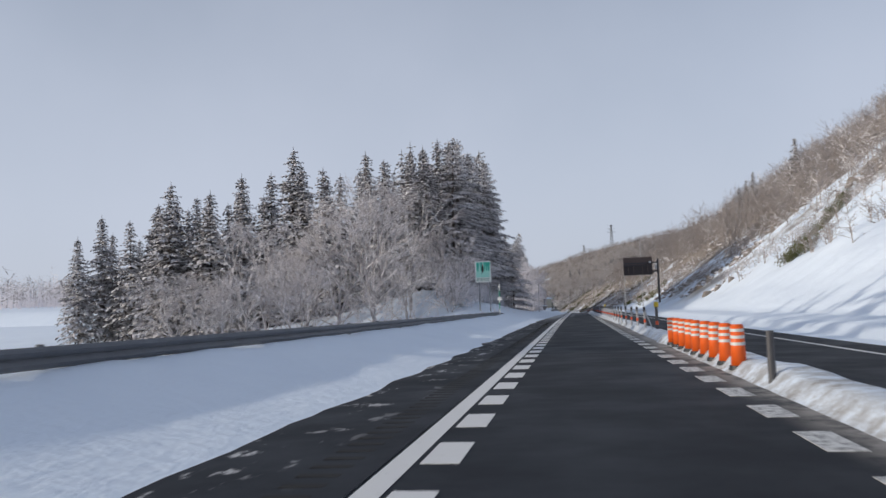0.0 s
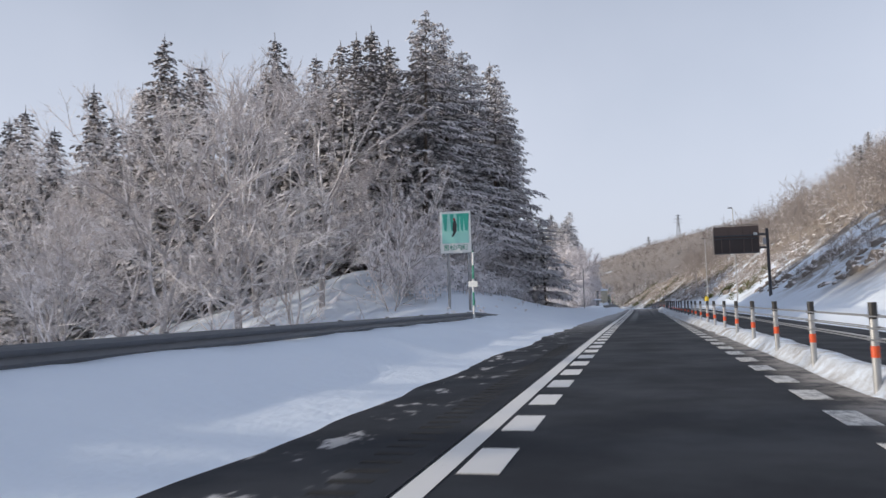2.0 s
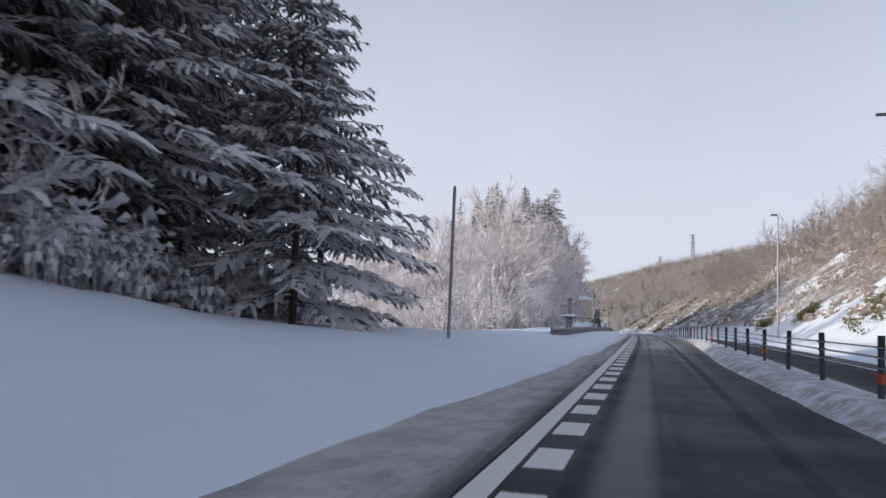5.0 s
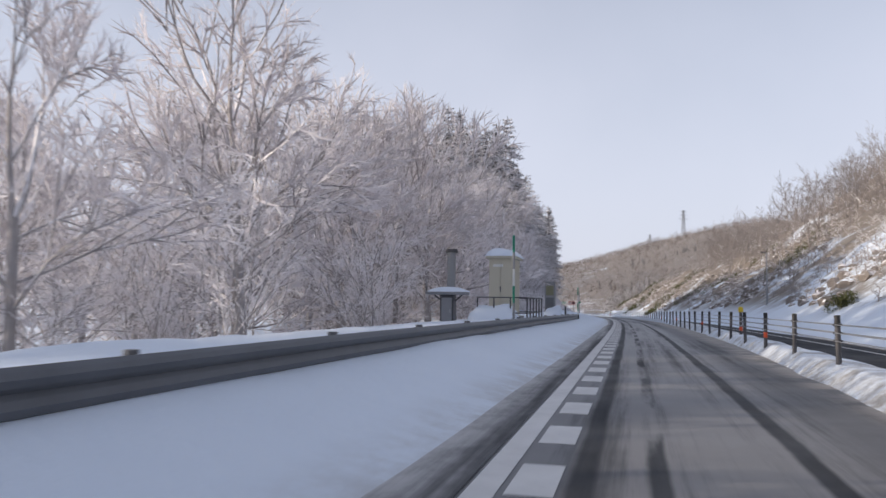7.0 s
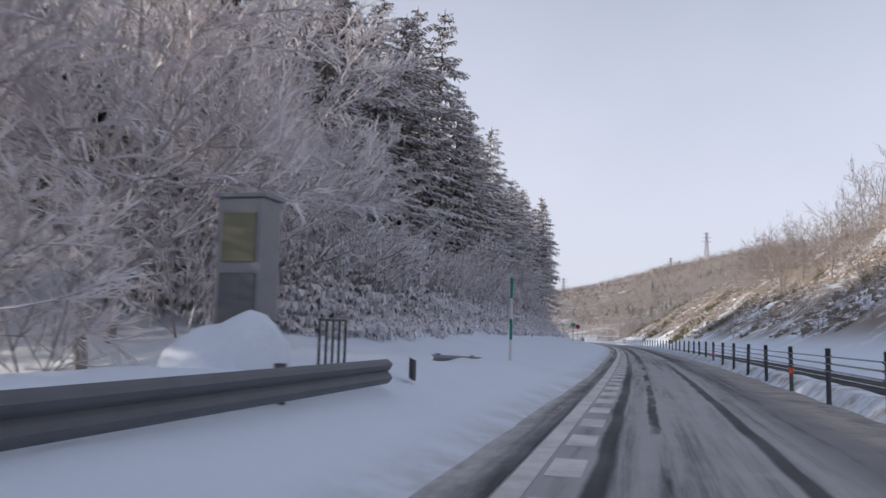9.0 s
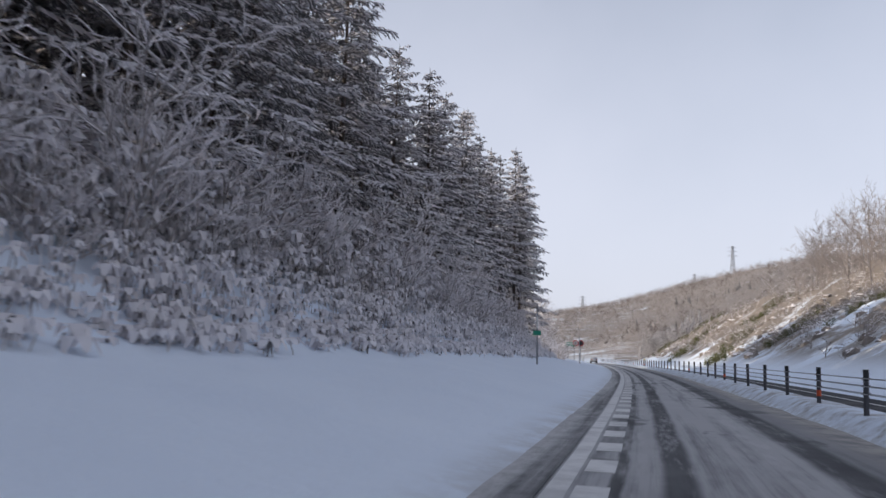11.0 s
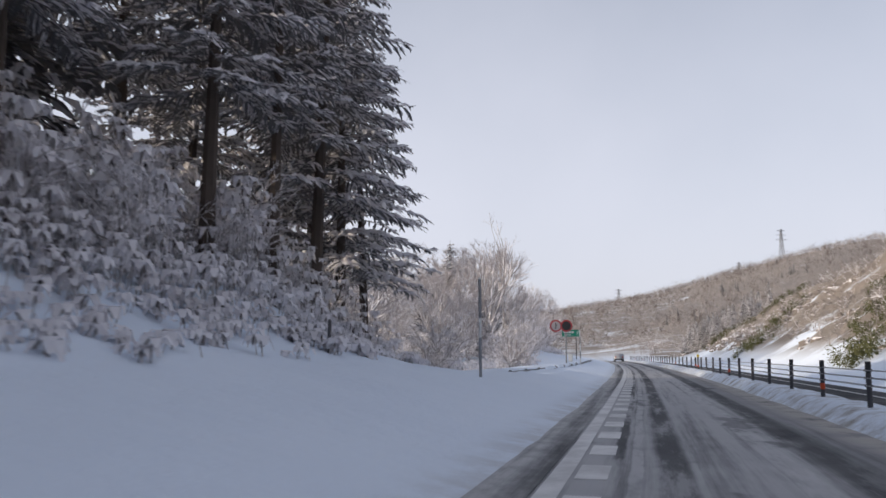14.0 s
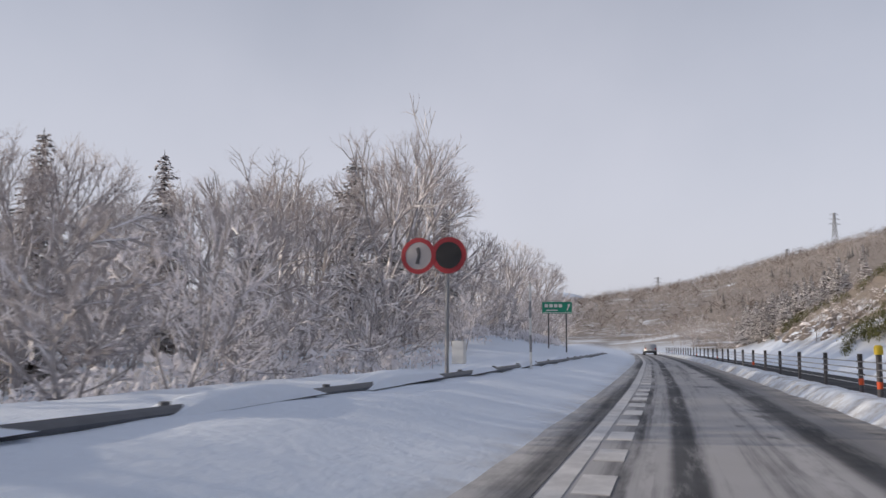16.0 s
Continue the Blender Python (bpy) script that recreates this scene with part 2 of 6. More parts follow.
MAT = {
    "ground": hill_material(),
    "snow": snow_material(),
    "bough_snow": snow_material("snow_on_boughs", 0.0, 0.35),
    "dirty_snow": snow_material("dirty_snow", 0.75),
    "road": asphalt_material("asphalt", 95, 200),
    "shoulder": asphalt_material("shoulder_asphalt", 70, 105, True),
    "opposite": asphalt_material("opposite_asphalt", 420, 1400),
    "line": paint_material("white_line_paint", (0.72, 0.72, 0.72), 0.5),
    "slushy_line": paint_material("slush_covered_line_paint", (0.66, 0.66, 0.65), 0.85, 0.6, 0.44),
    "steel": plain("galvanised_steel", (0.42, 0.43, 0.45), 0.45, 0.6),
    "dark_steel": plain("dark_steel", (0.09, 0.09, 0.10), 0.5, 0.3),
    "rail": plain("weathered_guardrail_steel", (0.17, 0.18, 0.20), 0.6, 0.35, 0.4, 2.5),
    "orange": plain("orange_plastic", (0.85, 0.13, 0.015), 0.45, 0.0, 0.12),
    "red_band": plain("red_reflective_band", (0.72, 0.10, 0.03), 0.4),
    "white_band": plain("white_reflective_band", (0.72, 0.72, 0.70), 0.4),
    "yellow": plain("yellow_plastic", (0.75, 0.55, 0.04), 0.5),
    "cream": plain("cream_painted_sheet_metal", (0.56, 0.53, 0.43), 0.5, 0.0, 0.12, 2.0),
    "brown_panel": plain("brown_sheet_metal", (0.15, 0.105, 0.09), 0.55, 0.1),
    "dark_brown": plain("dark_brown_sheet_metal", (0.065, 0.048, 0.045), 0.55, 0.1),
    "olive_panel": plain("olive_painted_panel", (0.20, 0.20, 0.13), 0.5),
    "black": plain("black_plastic", (0.025, 0.025, 0.028), 0.45),
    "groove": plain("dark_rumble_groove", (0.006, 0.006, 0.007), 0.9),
    "sign_white": plain("sign_white", (0.70, 0.71, 0.70), 0.4, 0.0, 0.08),
    "grey_plate": plain("frosted_sign_face", (0.42, 0.40, 0.41), 0.5, 0.0, 0.2),
    "sign_green": plain("sign_green", (0.008, 0.24, 0.15), 0.4, 0.0, 0.1),
    "sign_mint": plain("sign_mint", (0.32, 0.66, 0.58), 0.4, 0.0, 0.1),
    "sign_teal": plain("sign_teal", (0.03, 0.36, 0.28), 0.4, 0.0, 0.1),
    "sign_red": plain("sign_red", (0.36, 0.04, 0.05), 0.4, 0.0, 0.1),
    "grey_zinc": plain("grey_zinc_sign_post", (0.30, 0.31, 0.33), 0.5, 0.3),
    "needles": bark_material("snowy_fir_needles", (0.046, 0.050, 0.052), 0.60, 0.20),
    "fir_trunk": bark_material("fir_bark", (0.11, 0.085, 0.07), 1.2),
    "limb": bark_material("snowy_bark", (0.15, 0.125, 0.11), 0.05, 0.34),
    "twig": bark_material("frosted_twigs", (0.30, 0.25, 0.23), -0.45, 1.0, 1.3, 0.40),
    "rime_twig": bark_material("rime_covered_brown_twigs", (0.18, 0.14, 0.125), 0.08, 0.54, 0.5, 0.3),
    "laden_twig": bark_material("snow_laden_twigs", (0.20, 0.155, 0.15), -0.25, 0.76, 0.8, 0.45),
    # frosted twigs of the far wood, distance haze mixed into their paler grey
    "hazed_twig": bark_material("far_frosted_grey_twigs", (0.23, 0.20, 0.19), 0.8, 0.36),
    "brown_rime_twig": bark_material("thinly_rimed_brown_twigs", (0.19, 0.15, 0.14), 0.35, 0.46, 0.5, 0.3),
    "brown_twig": bark_material("bare_brown_twigs", (0.165, 0.128, 0.108), 0.95, 0.24),
    "bush": bark_material("snowy_bush_leaves", (0.10, 0.115, 0.10), -0.05, 0.62, 1.3, 0.3),
    "rock": bark_material("snowy_brown_rock", (0.20, 0.165, 0.135), 0.55, 0.10, 0.9),
    "dark_leaf": bark_material("withered_bush_leaves", (0.10, 0.085, 0.075), 0.7, 0.2),
    "bamboo": bark_material("green_bamboo_grass", (0.12, 0.125, 0.045), 0.9),
    "glass": plain("dark_car_glass", (0.02, 0.022, 0.025), 0.1),
    "car_paint": plain("silver_car_paint", (0.42, 0.43, 0.45), 0.3, 0.5, 0.05),
    "lamp_red": plain("red_tail_lamp", (0.35, 0.02, 0.02), 0.3),
}

# ---- building helpers ----
def mesh_of(name, verts, faces, mats, index=None, smooth=False):
    me = bpy.data.meshes.new(name)
    me.from_pydata(verts, [], faces)
    for m in (mats if isinstance(mats, (list, tuple)) else [mats]):
        me.materials.append(MAT[m])
    if index is not None:
        me.polygons.foreach_set("material_index", index)
    if smooth:
        me.polygons.foreach_set("use_smooth", [True] * len(faces))
    me.update()
    return me


def empty(name, m=None):
    ob = new(name)
    ob.empty_display_size = 0.2
    if m is not None:
        ob.matrix_world = m
    return ob


def part(name, bm, material, parent=None, label="", smooth=False, at=None):
    """Links a bmesh as one mesh object under a thing or a part."""
    me = bpy.data.meshes.new(name)
    bm.to_mesh(me)
    bm.free()
    me.materials.append(MAT[material])
    if smooth:
        me.polygons.foreach_set("use_smooth", [True] * len(me.polygons))
    ob = new(name, me)
    if parent is not None:
        ob.parent = parent
    if at is not None:
        ob.matrix_basis = at
    if label:
        tagged(ob, label)
    return ob


def share(name, me, parent=None, at=None, label=""):
    ob = new(name, me)
    if parent is not None:
        ob.parent = parent
    if at is not None:
        ob.matrix_basis = at
    if label:
        tagged(ob, label)
    return ob


def add_box(bm, size, at=(0, 0, 0), bevel=0.0, turn=None):
    m = Matrix.Translation(at) @ (turn or Matrix()) @ Matrix.Diagonal((*size, 1))
    got = bmesh.ops.create_cube(bm, size=1, matrix=m)
    if bevel:
        edges = list({e for v in got["verts"] for e in v.link_edges})
        bmesh.ops.bevel(bm, geom=edges, offset=bevel, segments=2, affect="EDGES", profile=0.6)
    return bm


def box(size, at=(0, 0, 0), bevel=0.0, turn=None):
    return add_box(bmesh.new(), size, at, bevel, turn)


def add_rod(bm, a, b, r0, r1=None, sides=10, caps=True):
    a, b = Vector(a), Vector(b)
    d = b - a
    m = Matrix.Translation((a + b) / 2) @ d.to_track_quat("Z", "Y").to_matrix().to_4x4()
    bmesh.ops.create_cone(bm, cap_ends=caps, segments=sides, radius1=r0, radius2=r0 if r1 is None else r1, depth=d.length, matrix=m)
    return bm


def rod(a, b, r0, r1=None, sides=10):
    return add_rod(bmesh.new(), a, b, r0, r1, sides)


def prism(outline, z0, z1):
    """An upright plate: outline in x and z, from y = z0 to z1."""
    bm = bmesh.new()
    front = [bm.verts.new((x, z0, z)) for x, z in outline]
    back = [bm.verts.new((x, z1, z)) for x, z in outline]
    bm.faces.new(front)
    bm.faces.new(back[::-1])
    n = len(outline)
    for i in range(n):
        bm.faces.new((front[i], back[i], back[(i + 1) % n], front[(i + 1) % n]))
    bmesh.ops.recalc_face_normals(bm, faces=bm.faces[:])
    return bm


# ---- the line of the road ----
# y, x of the left-hand white line, height of the road
LINE = np.array([(-120, -1.36, 0.0), (0, -1.42, 0.0), (31, -1.50, 0.0), (63, -1.52, 0.08), (84, -1.47, 0.1), (106, -1.33, 0.1), (135, -1.22, 0.13),
                 (157, -1.26, 0.15), (178, -1.40, 0.03), (190, -1.53, -0.06), (215, -1.97, -0.3), (242, -2.81, -0.55), (262, -3.77, -0.78),
                 (283, -5.02, -1.02), (304, -6.67, -1.27), (335, -9.63, -1.67), (360, -12.34, -1.99), (400, -17.46, -2.5), (440, -23.5, -3.01),
                 (475, -29.6, -3.46), (560, -45.3, -4.0), (700, -62, -4.2), (6000, -62, -4.2)])


def spline(y, k):
    """Smooth course of column k of LINE."""
    y = np.asarray(y, float)
    h = 9.0
    return sum(w * np.interp(y + d * h, LINE[:, 0], LINE[:, k]) for d, w in ((-1, 0.25), (0, 0.5), (1, 0.25)))


def xl(y):
    return spline(y, 1)


def zr(y):
    return spline(y, 2)


# ---- the lie of the land ----
U_L = [-600, -150, -45, -25, -16, -12, -9.5, -7.5, -6, -4.5, -3, -1.5, -0.5, 0]
LEFT = [  # y, heights over the road at those offsets
    (-120, [12, -2, -3, -2.5, -2, -1.2, 0.2, 0.62, 0.62, 0.38, 0.08, -.05, -.05, -.05]),
    (76, [12, -2, -3, -2.5, -2, -1.2, 0.2, 0.62, 0.62, 0.38, 0.08, -.05, -.05, -.05]),
    (92, [12, -2, -2, 1.5, 3.8, 3.3, 2.2, 1.25, 0.7, 0.45, 0.10, -.05, -.05, -.05]),
    (108, [12, -2, 0, 4, 4.5, 3.1, 2.0, 1.3, 0.95, 0.6, 0.22, -.05, -.05, -.05]),
    (130, [12, 1, 1, 1, 0.9, 0.8, 0.8, 0.75, 0.7, 0.6, 0.38, 0.02, -.05, -.05]),
    (142, [12, -2, -2, -2, -1.5, -0.6, 0.2, 0.5, 0.60, 0.64, 0.66, 0.13, -.05, -.05]),
    (160, [12, -2, -2, -2, -1.5, -0.8, -0.1, 0.4, 0.58, 0.66, 0.72, 0.20, -.05, -.05]),
    (198, [12, -2, -2, -2, -1.5, -0.8, -0.1, 0.4, 0.55, 0.66, 0.72, 0.18, -.05, -.05]),
    (214, [12, 6, 6, 5.5, 4.2, 2.9, 1.9, 1.3, 0.9, 0.65, 0.40, 0.12, -.02, -.05]),
    (240, [12, 8, 8, 7.5, 5.8, 4.2, 2.7, 1.5, 1.05, 0.75, 0.45, 0.12, -.04, -.05]),
    (312, [12, 8, 8, 7.5, 5.8, 4.2, 2.7, 1.5, 1.05, 0.75, 0.45, 0.12, -.04, -.05]),
    (326, [12, -1, -1, -1, -0.8, -0.4, 0.1, 0.38, 0.53, 0.54, 0.44, 0.12, -.05, -.05]),
    (345, [12, -1, -1, -1, -0.8, -0.4, 0.05, 0.32, 0.5, 0.50, 0.40, 0.10, -.05, -.05]),
    (362, [12, -1, -1, -1, -0.8, -0.4, 0.0, 0.25, 0.42, 0.45, 0.34, 0.09, -.05, -.05]),
    (385, [12, 0, 0, 0.5, 1.0, 1.6, 1.8, 1.3, 0.9, 0.5, 0.32, 0.10, -.04, -.05]),
    (430, [12, 0, 0, 0.5, 1.0, 1.2, 1.2, 0.9, 0.7, 0.5, 0.30, 0.10, -.04, -.05]),
    (6000, [12, 0, 0, 0.5, 1.0, 1.0, 0.8, 0.7, 0.6, 0.5, 0.30, 0.10, -.04, -.05]),
]
U_R = [0, 10.0, 10.6, 13, 16, 20, 27, 33, 42, 60, 80, 105, 160, 3000]
H_R = [-.05, -.05, 0.30, 0.45, 2.0, 4.4, 8.8, 12.8, 19, 31, 42, 47, 50, 60]


def smooth(a, b, v):
    t = np.clip((v - a) / (b - a), 0, 1)
    return t * t * (3 - 2 * t)


def waves(x, y, size, seed):
    """A soft random swell between -1 and 1."""
    r = np.random.RandomState(seed)
    out = 0
    for k in range(9):
        a, ph, s = r.uniform(0, 6.28), r.uniform(0, 6.28), size * r.uniform(0.45, 1.5)
        out = out + np.sin((x * math.cos(a) + y * math.sin(a)) * 6.28 / s + ph)
    return out / 5.0


def land(x, y):
    """Height of the ground at x, y (arrays)."""
    x, y = np.broadcast_arrays(np.asarray(x, float), np.asarray(y, float))
    u = x - xl(y)
    rows = np.array([np.interp(u, U_L, h) for _, h in LEFT])
    ys = np.array([a for a, _ in LEFT])
    i = np.clip(np.searchsorted(ys, y) - 1, 0, len(ys) - 2)
    w = smooth(0, 1, (y - ys[i]) / (ys[i + 1] - ys[i]))
    left = np.take_along_axis(rows, i[None], 0)[0] * (1 - w) + np.take_along_axis(rows, i[None] + 1, 0)[0] * w
    left = left + np.where(u < -0.6, waves(x, y, 5.5, 3) * 0.06 * smooth(-0.6, -4, u) + (waves(x, y, 1.9, 4) * 0.03 + waves(x, y, 1.1, 14) * 0.02) * (0.15 + 0.85 * smooth(-2.6, -5.0, u)), 0)
    left = left + waves(x, y, 22, 5) * 0.5 * smooth(-14, -40, u)
    low = np.interp(u, U_R, [-.05, -.05, 0.30, 0.45, 2.2, 4.6, 9.2, 12.6, 15, 18.5, 21.5, 24, 27, 60])
    w = smooth(330, 395, y)
    right = np.interp(u, U_R, H_R) * (1 - w) + low * w
    steep = 1 + 0.08 * smooth(330, 230, y)
    right = right * np.where(u > 13, steep, 1)
    right = right + waves(x, y, 26, 6) * 1.5 * smooth(15, 40, u) + waves(x, y, 9, 7) * 0.55 * smooth(14, 24, u) + waves(x, y, 4.6, 27) * 0.32 * smooth(14.5, 19, u) * smooth(75, 50, u)
    right = np.where(u > 10.8, right, np.minimum(right, 0.3)) + waves(x, y, 4, 8) * 0.06 * smooth(10, 12, u)
    right = right * np.where(u > 13, smooth(505, 440, y), 1)
    near = np.where(u < 2, left, right)
    crest = np.interp(x, [-2500, -700, -400, -187, -75, 57, 130, 300, 700, 2500], [150, 12, 14, 31, 54, 91, 103, 112, 120, 120])
    far = crest * smooth(470, 1230, y) * (1 + 0.07 * waves(x, y, 260, 9) + 0.035 * waves(x, y, 95, 19) + 0.015 * waves(x, y, 38, 20)) * np.maximum(smooth(1, 60, u + 20), smooth(560, 760, y) * smooth(-430, -250, x))
    far = far + 170 * np.exp(-((x + 740) / 300) ** 2 - ((y - 3300) / 500) ** 2)
    return zr(y) + np.maximum(near, np.where(y > 470, far, near))


def ground_at(x, y):
    return float(land(np.array([x]), np.array([y]))[0])


def grid_mesh(name, rows, cols, height, material, uv=True):
    """A sheet over rows (y) and columns (offset from the white line)."""
    Y, U = np.meshgrid(rows, cols, indexing="ij")
    X = xl(Y) + U
    Z = height(X, Y, U)
    nr, nc = Y.shape
    verts = np.stack([X, Y, Z], -1).reshape(-1, 3)
    idx = np.arange(nr * nc).reshape(nr, nc)
    faces = np.stack([idx[:-1, :-1], idx[:-1, 1:], idx[1:, 1:], idx[1:, :-1]], -1).reshape(-1, 4)
    me = bpy.data.meshes.new(name)
    me.from_pydata(verts.tolist(), [], faces.tolist())
    layer = me.uv_layers.new(name="UVMap")
    co = np.stack([U, Y], -1).reshape(-1, 2)[faces.reshape(-1)]
    layer.data.foreach_set("uv", co.astype(np.float32).ravel())
    me.polygons.foreach_set("use_smooth", [True] * len(faces))
    me.materials.append(MAT[material])
    return new(name, me)


def spread(a, b, n, power=2.2):
    return a + (b - a) * np.linspace(0, 1, n + 1)[1:] ** power


rows = np.concatenate([np.arange(-60, -4, 2.0), np.arange(-4, 130, 0.6), np.arange(130, 400, 0.9), np.arange(400, 490, 1.5), spread(490, 1500, 70, 1.4), spread(1500, 4600, 25, 1.5)])
cols = np.concatenate([spread(-18, -2600, 34, 2.6)[::-1], np.arange(-18, -7, 0.7), np.arange(-7, 0.5, 0.3), np.arange(0.7, 10, 2.3),
                       np.arange(10, 16, 0.5), np.arange(16, 40, 0.9), np.arange(40, 60, 1.6), spread(60, 2600, 38, 2.6)])
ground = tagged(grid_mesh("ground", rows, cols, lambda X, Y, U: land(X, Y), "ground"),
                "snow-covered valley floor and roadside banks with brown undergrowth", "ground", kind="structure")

rows = np.arange(-60, 620, 1.5)
road = tagged(grid_mesh("road", rows, np.linspace(-0.14, 5.2, 14), lambda X, Y, U: zr(Y) - 0.004 * np.abs(U - 2), "road"),
              "dark asphalt lane with frost film and wheel tracks", "road", kind="structure")
shoulder = tagged(grid_mesh("pavement", rows, np.linspace(-3.9, -0.14, 10), lambda X, Y, U: zr(Y) + 0.012 * U, "shoulder"),
                  "asphalt road shoulder with thin streaks of slush", "shoulder", kind="structure")
opposite = tagged(grid_mesh("opposite_road", rows, np.linspace(5.2, 10.4, 10), lambda X, Y, U: zr(Y) - 0.012 * (U - 5.2) - 0.003, "opposite"),
                  "dark asphalt lane for the oncoming traffic", "road", kind="structure")

# the ridge of ploughed snow between the two lanes
EDGE = [(-60, 3.7), (0, 3.8), (25, 4.0), (48, 4.15), (70, 3.95), (90, 3.7), (115, 3.35), (131, 3.0), (150, 3.5), (172, 4.2), (205, 4.6), (222, 4.5), (245, 4.1), (275, 3.9), (300, 4.0), (330, 4.2), (360, 4.0), (620, 4.0)]
BACK = [(-60, 5.1), (0, 5.2), (60, 5.2), (120, 5.3), (200, 5.9), (280, 6.3), (360, 5.8), (620, 5.8)]


def median_height(X, Y, U):
    e = np.interp(Y, *zip(*EDGE)) + 0.06 * waves(X * 0, Y, 5.3, 11) + 0.012 * waves(X * 0, Y, 1.3, 12)
    b = np.interp(Y, *zip(*BACK)) + 0.07 * waves(X * 0, Y, 4.0, 13)
    t = np.clip((U - e) / (b - e), 0, 1)
    tall = np.interp(Y, [0, 55, 85, 108, 140, 165, 620], [0.23, 0.24, 0.24, 0.22, 0.24, 0.28, 0.28]) + 0.03 * waves(X, Y, 3.4, 14) + 0.008 * waves(X, Y, 0.8, 15)
    shape = np.minimum(smooth(0, 0.30, t), smooth(1, 0.55, t))
    return zr(Y) - 0.05 + (tall + 0.05) * shape


rows = np.concatenate([np.arange(-20, 140, 0.35), np.arange(140, 380, 0.45), np.arange(380, 620, 1.5)])
median = tagged(grid_mesh("snow_ridge", rows, np.linspace(2.7, 6.6, 27), median_height, "dirty_snow"),
                "ploughed ridge of grubby snow between the two lanes", "snow bank", kind="structure")


def strip(name, u0, u1, y0, y1, material, lift=0.006, step=1.5):
    """A painted line lying on the road."""
    rows = np.arange(y0, y1 + step, step)
    return grid_mesh(name, rows, np.array([u0, u1]), lambda X, Y, U: zr(Y) - (0.004 * np.abs(U - 2) if u0 < 5 else 0.012 * (U - 5.2) + 0.003) + lift, material)


ob = strip("edge_line", -0.11, 0.10, -40, 600, "line")
tagged(ob, "solid white painted edge line, slightly worn", "road marking", kind="structure")
ob = strip("opposite_edge_line", 7.80, 7.95, -40, 500, "line")
tagged(ob, "solid white painted line on the oncoming lane", "road marking", kind="structure")

# ---- trees ----
rnd = random.Random(7)


class Sticks:
    """Collects tapered sticks and blades as plain lists."""
    def __init__(self):
        self.v, self.f, self.k = [], [], []

    def stick(self, a, b, r0, r1, mat=0, sides=3):
        d = (b - a).normalized()
        s = d.orthogonal().normalized()
        t = d.cross(s)
        n = len(self.v)
        tip = r1 < 0.004
        for p, r in ((a, r0), (b, r1)):
            for i in range(sides):
                w = 6.2832 * i / sides
                self.v.append(tuple(p + (s * math.cos(w) + t * math.sin(w)) * r))
                if tip and p is b:
                    break
        for i in range(sides):
            j = (i + 1) % sides
            if tip:
                self.f.append((n + i, n + j, n + sides))
            else:
                self.f.append((n + i, n + j, n + sides + j, n + sides + i))
            self.k.append(mat)

    def face(self, pts, mat=0):
        n = len(self.v)
        self.v.extend(tuple(p) for p in pts)
        self.f.append(tuple(range(n, n + len(pts))))
        self.k.append(mat)

    def mesh(self, name, mats):
        return mesh_of(name, self.v, self.f, mats, self.k if len(mats) > 1 else None)


def turned(d, angle, spin):
    """The direction d bent away by an angle, towards spin round it."""
    s = d.orthogonal().normalized()
    t = d.cross(s)
    return (d * math.cos(angle) + (s * math.cos(spin) + t * math.sin(spin)) * math.sin(angle)).normalized()


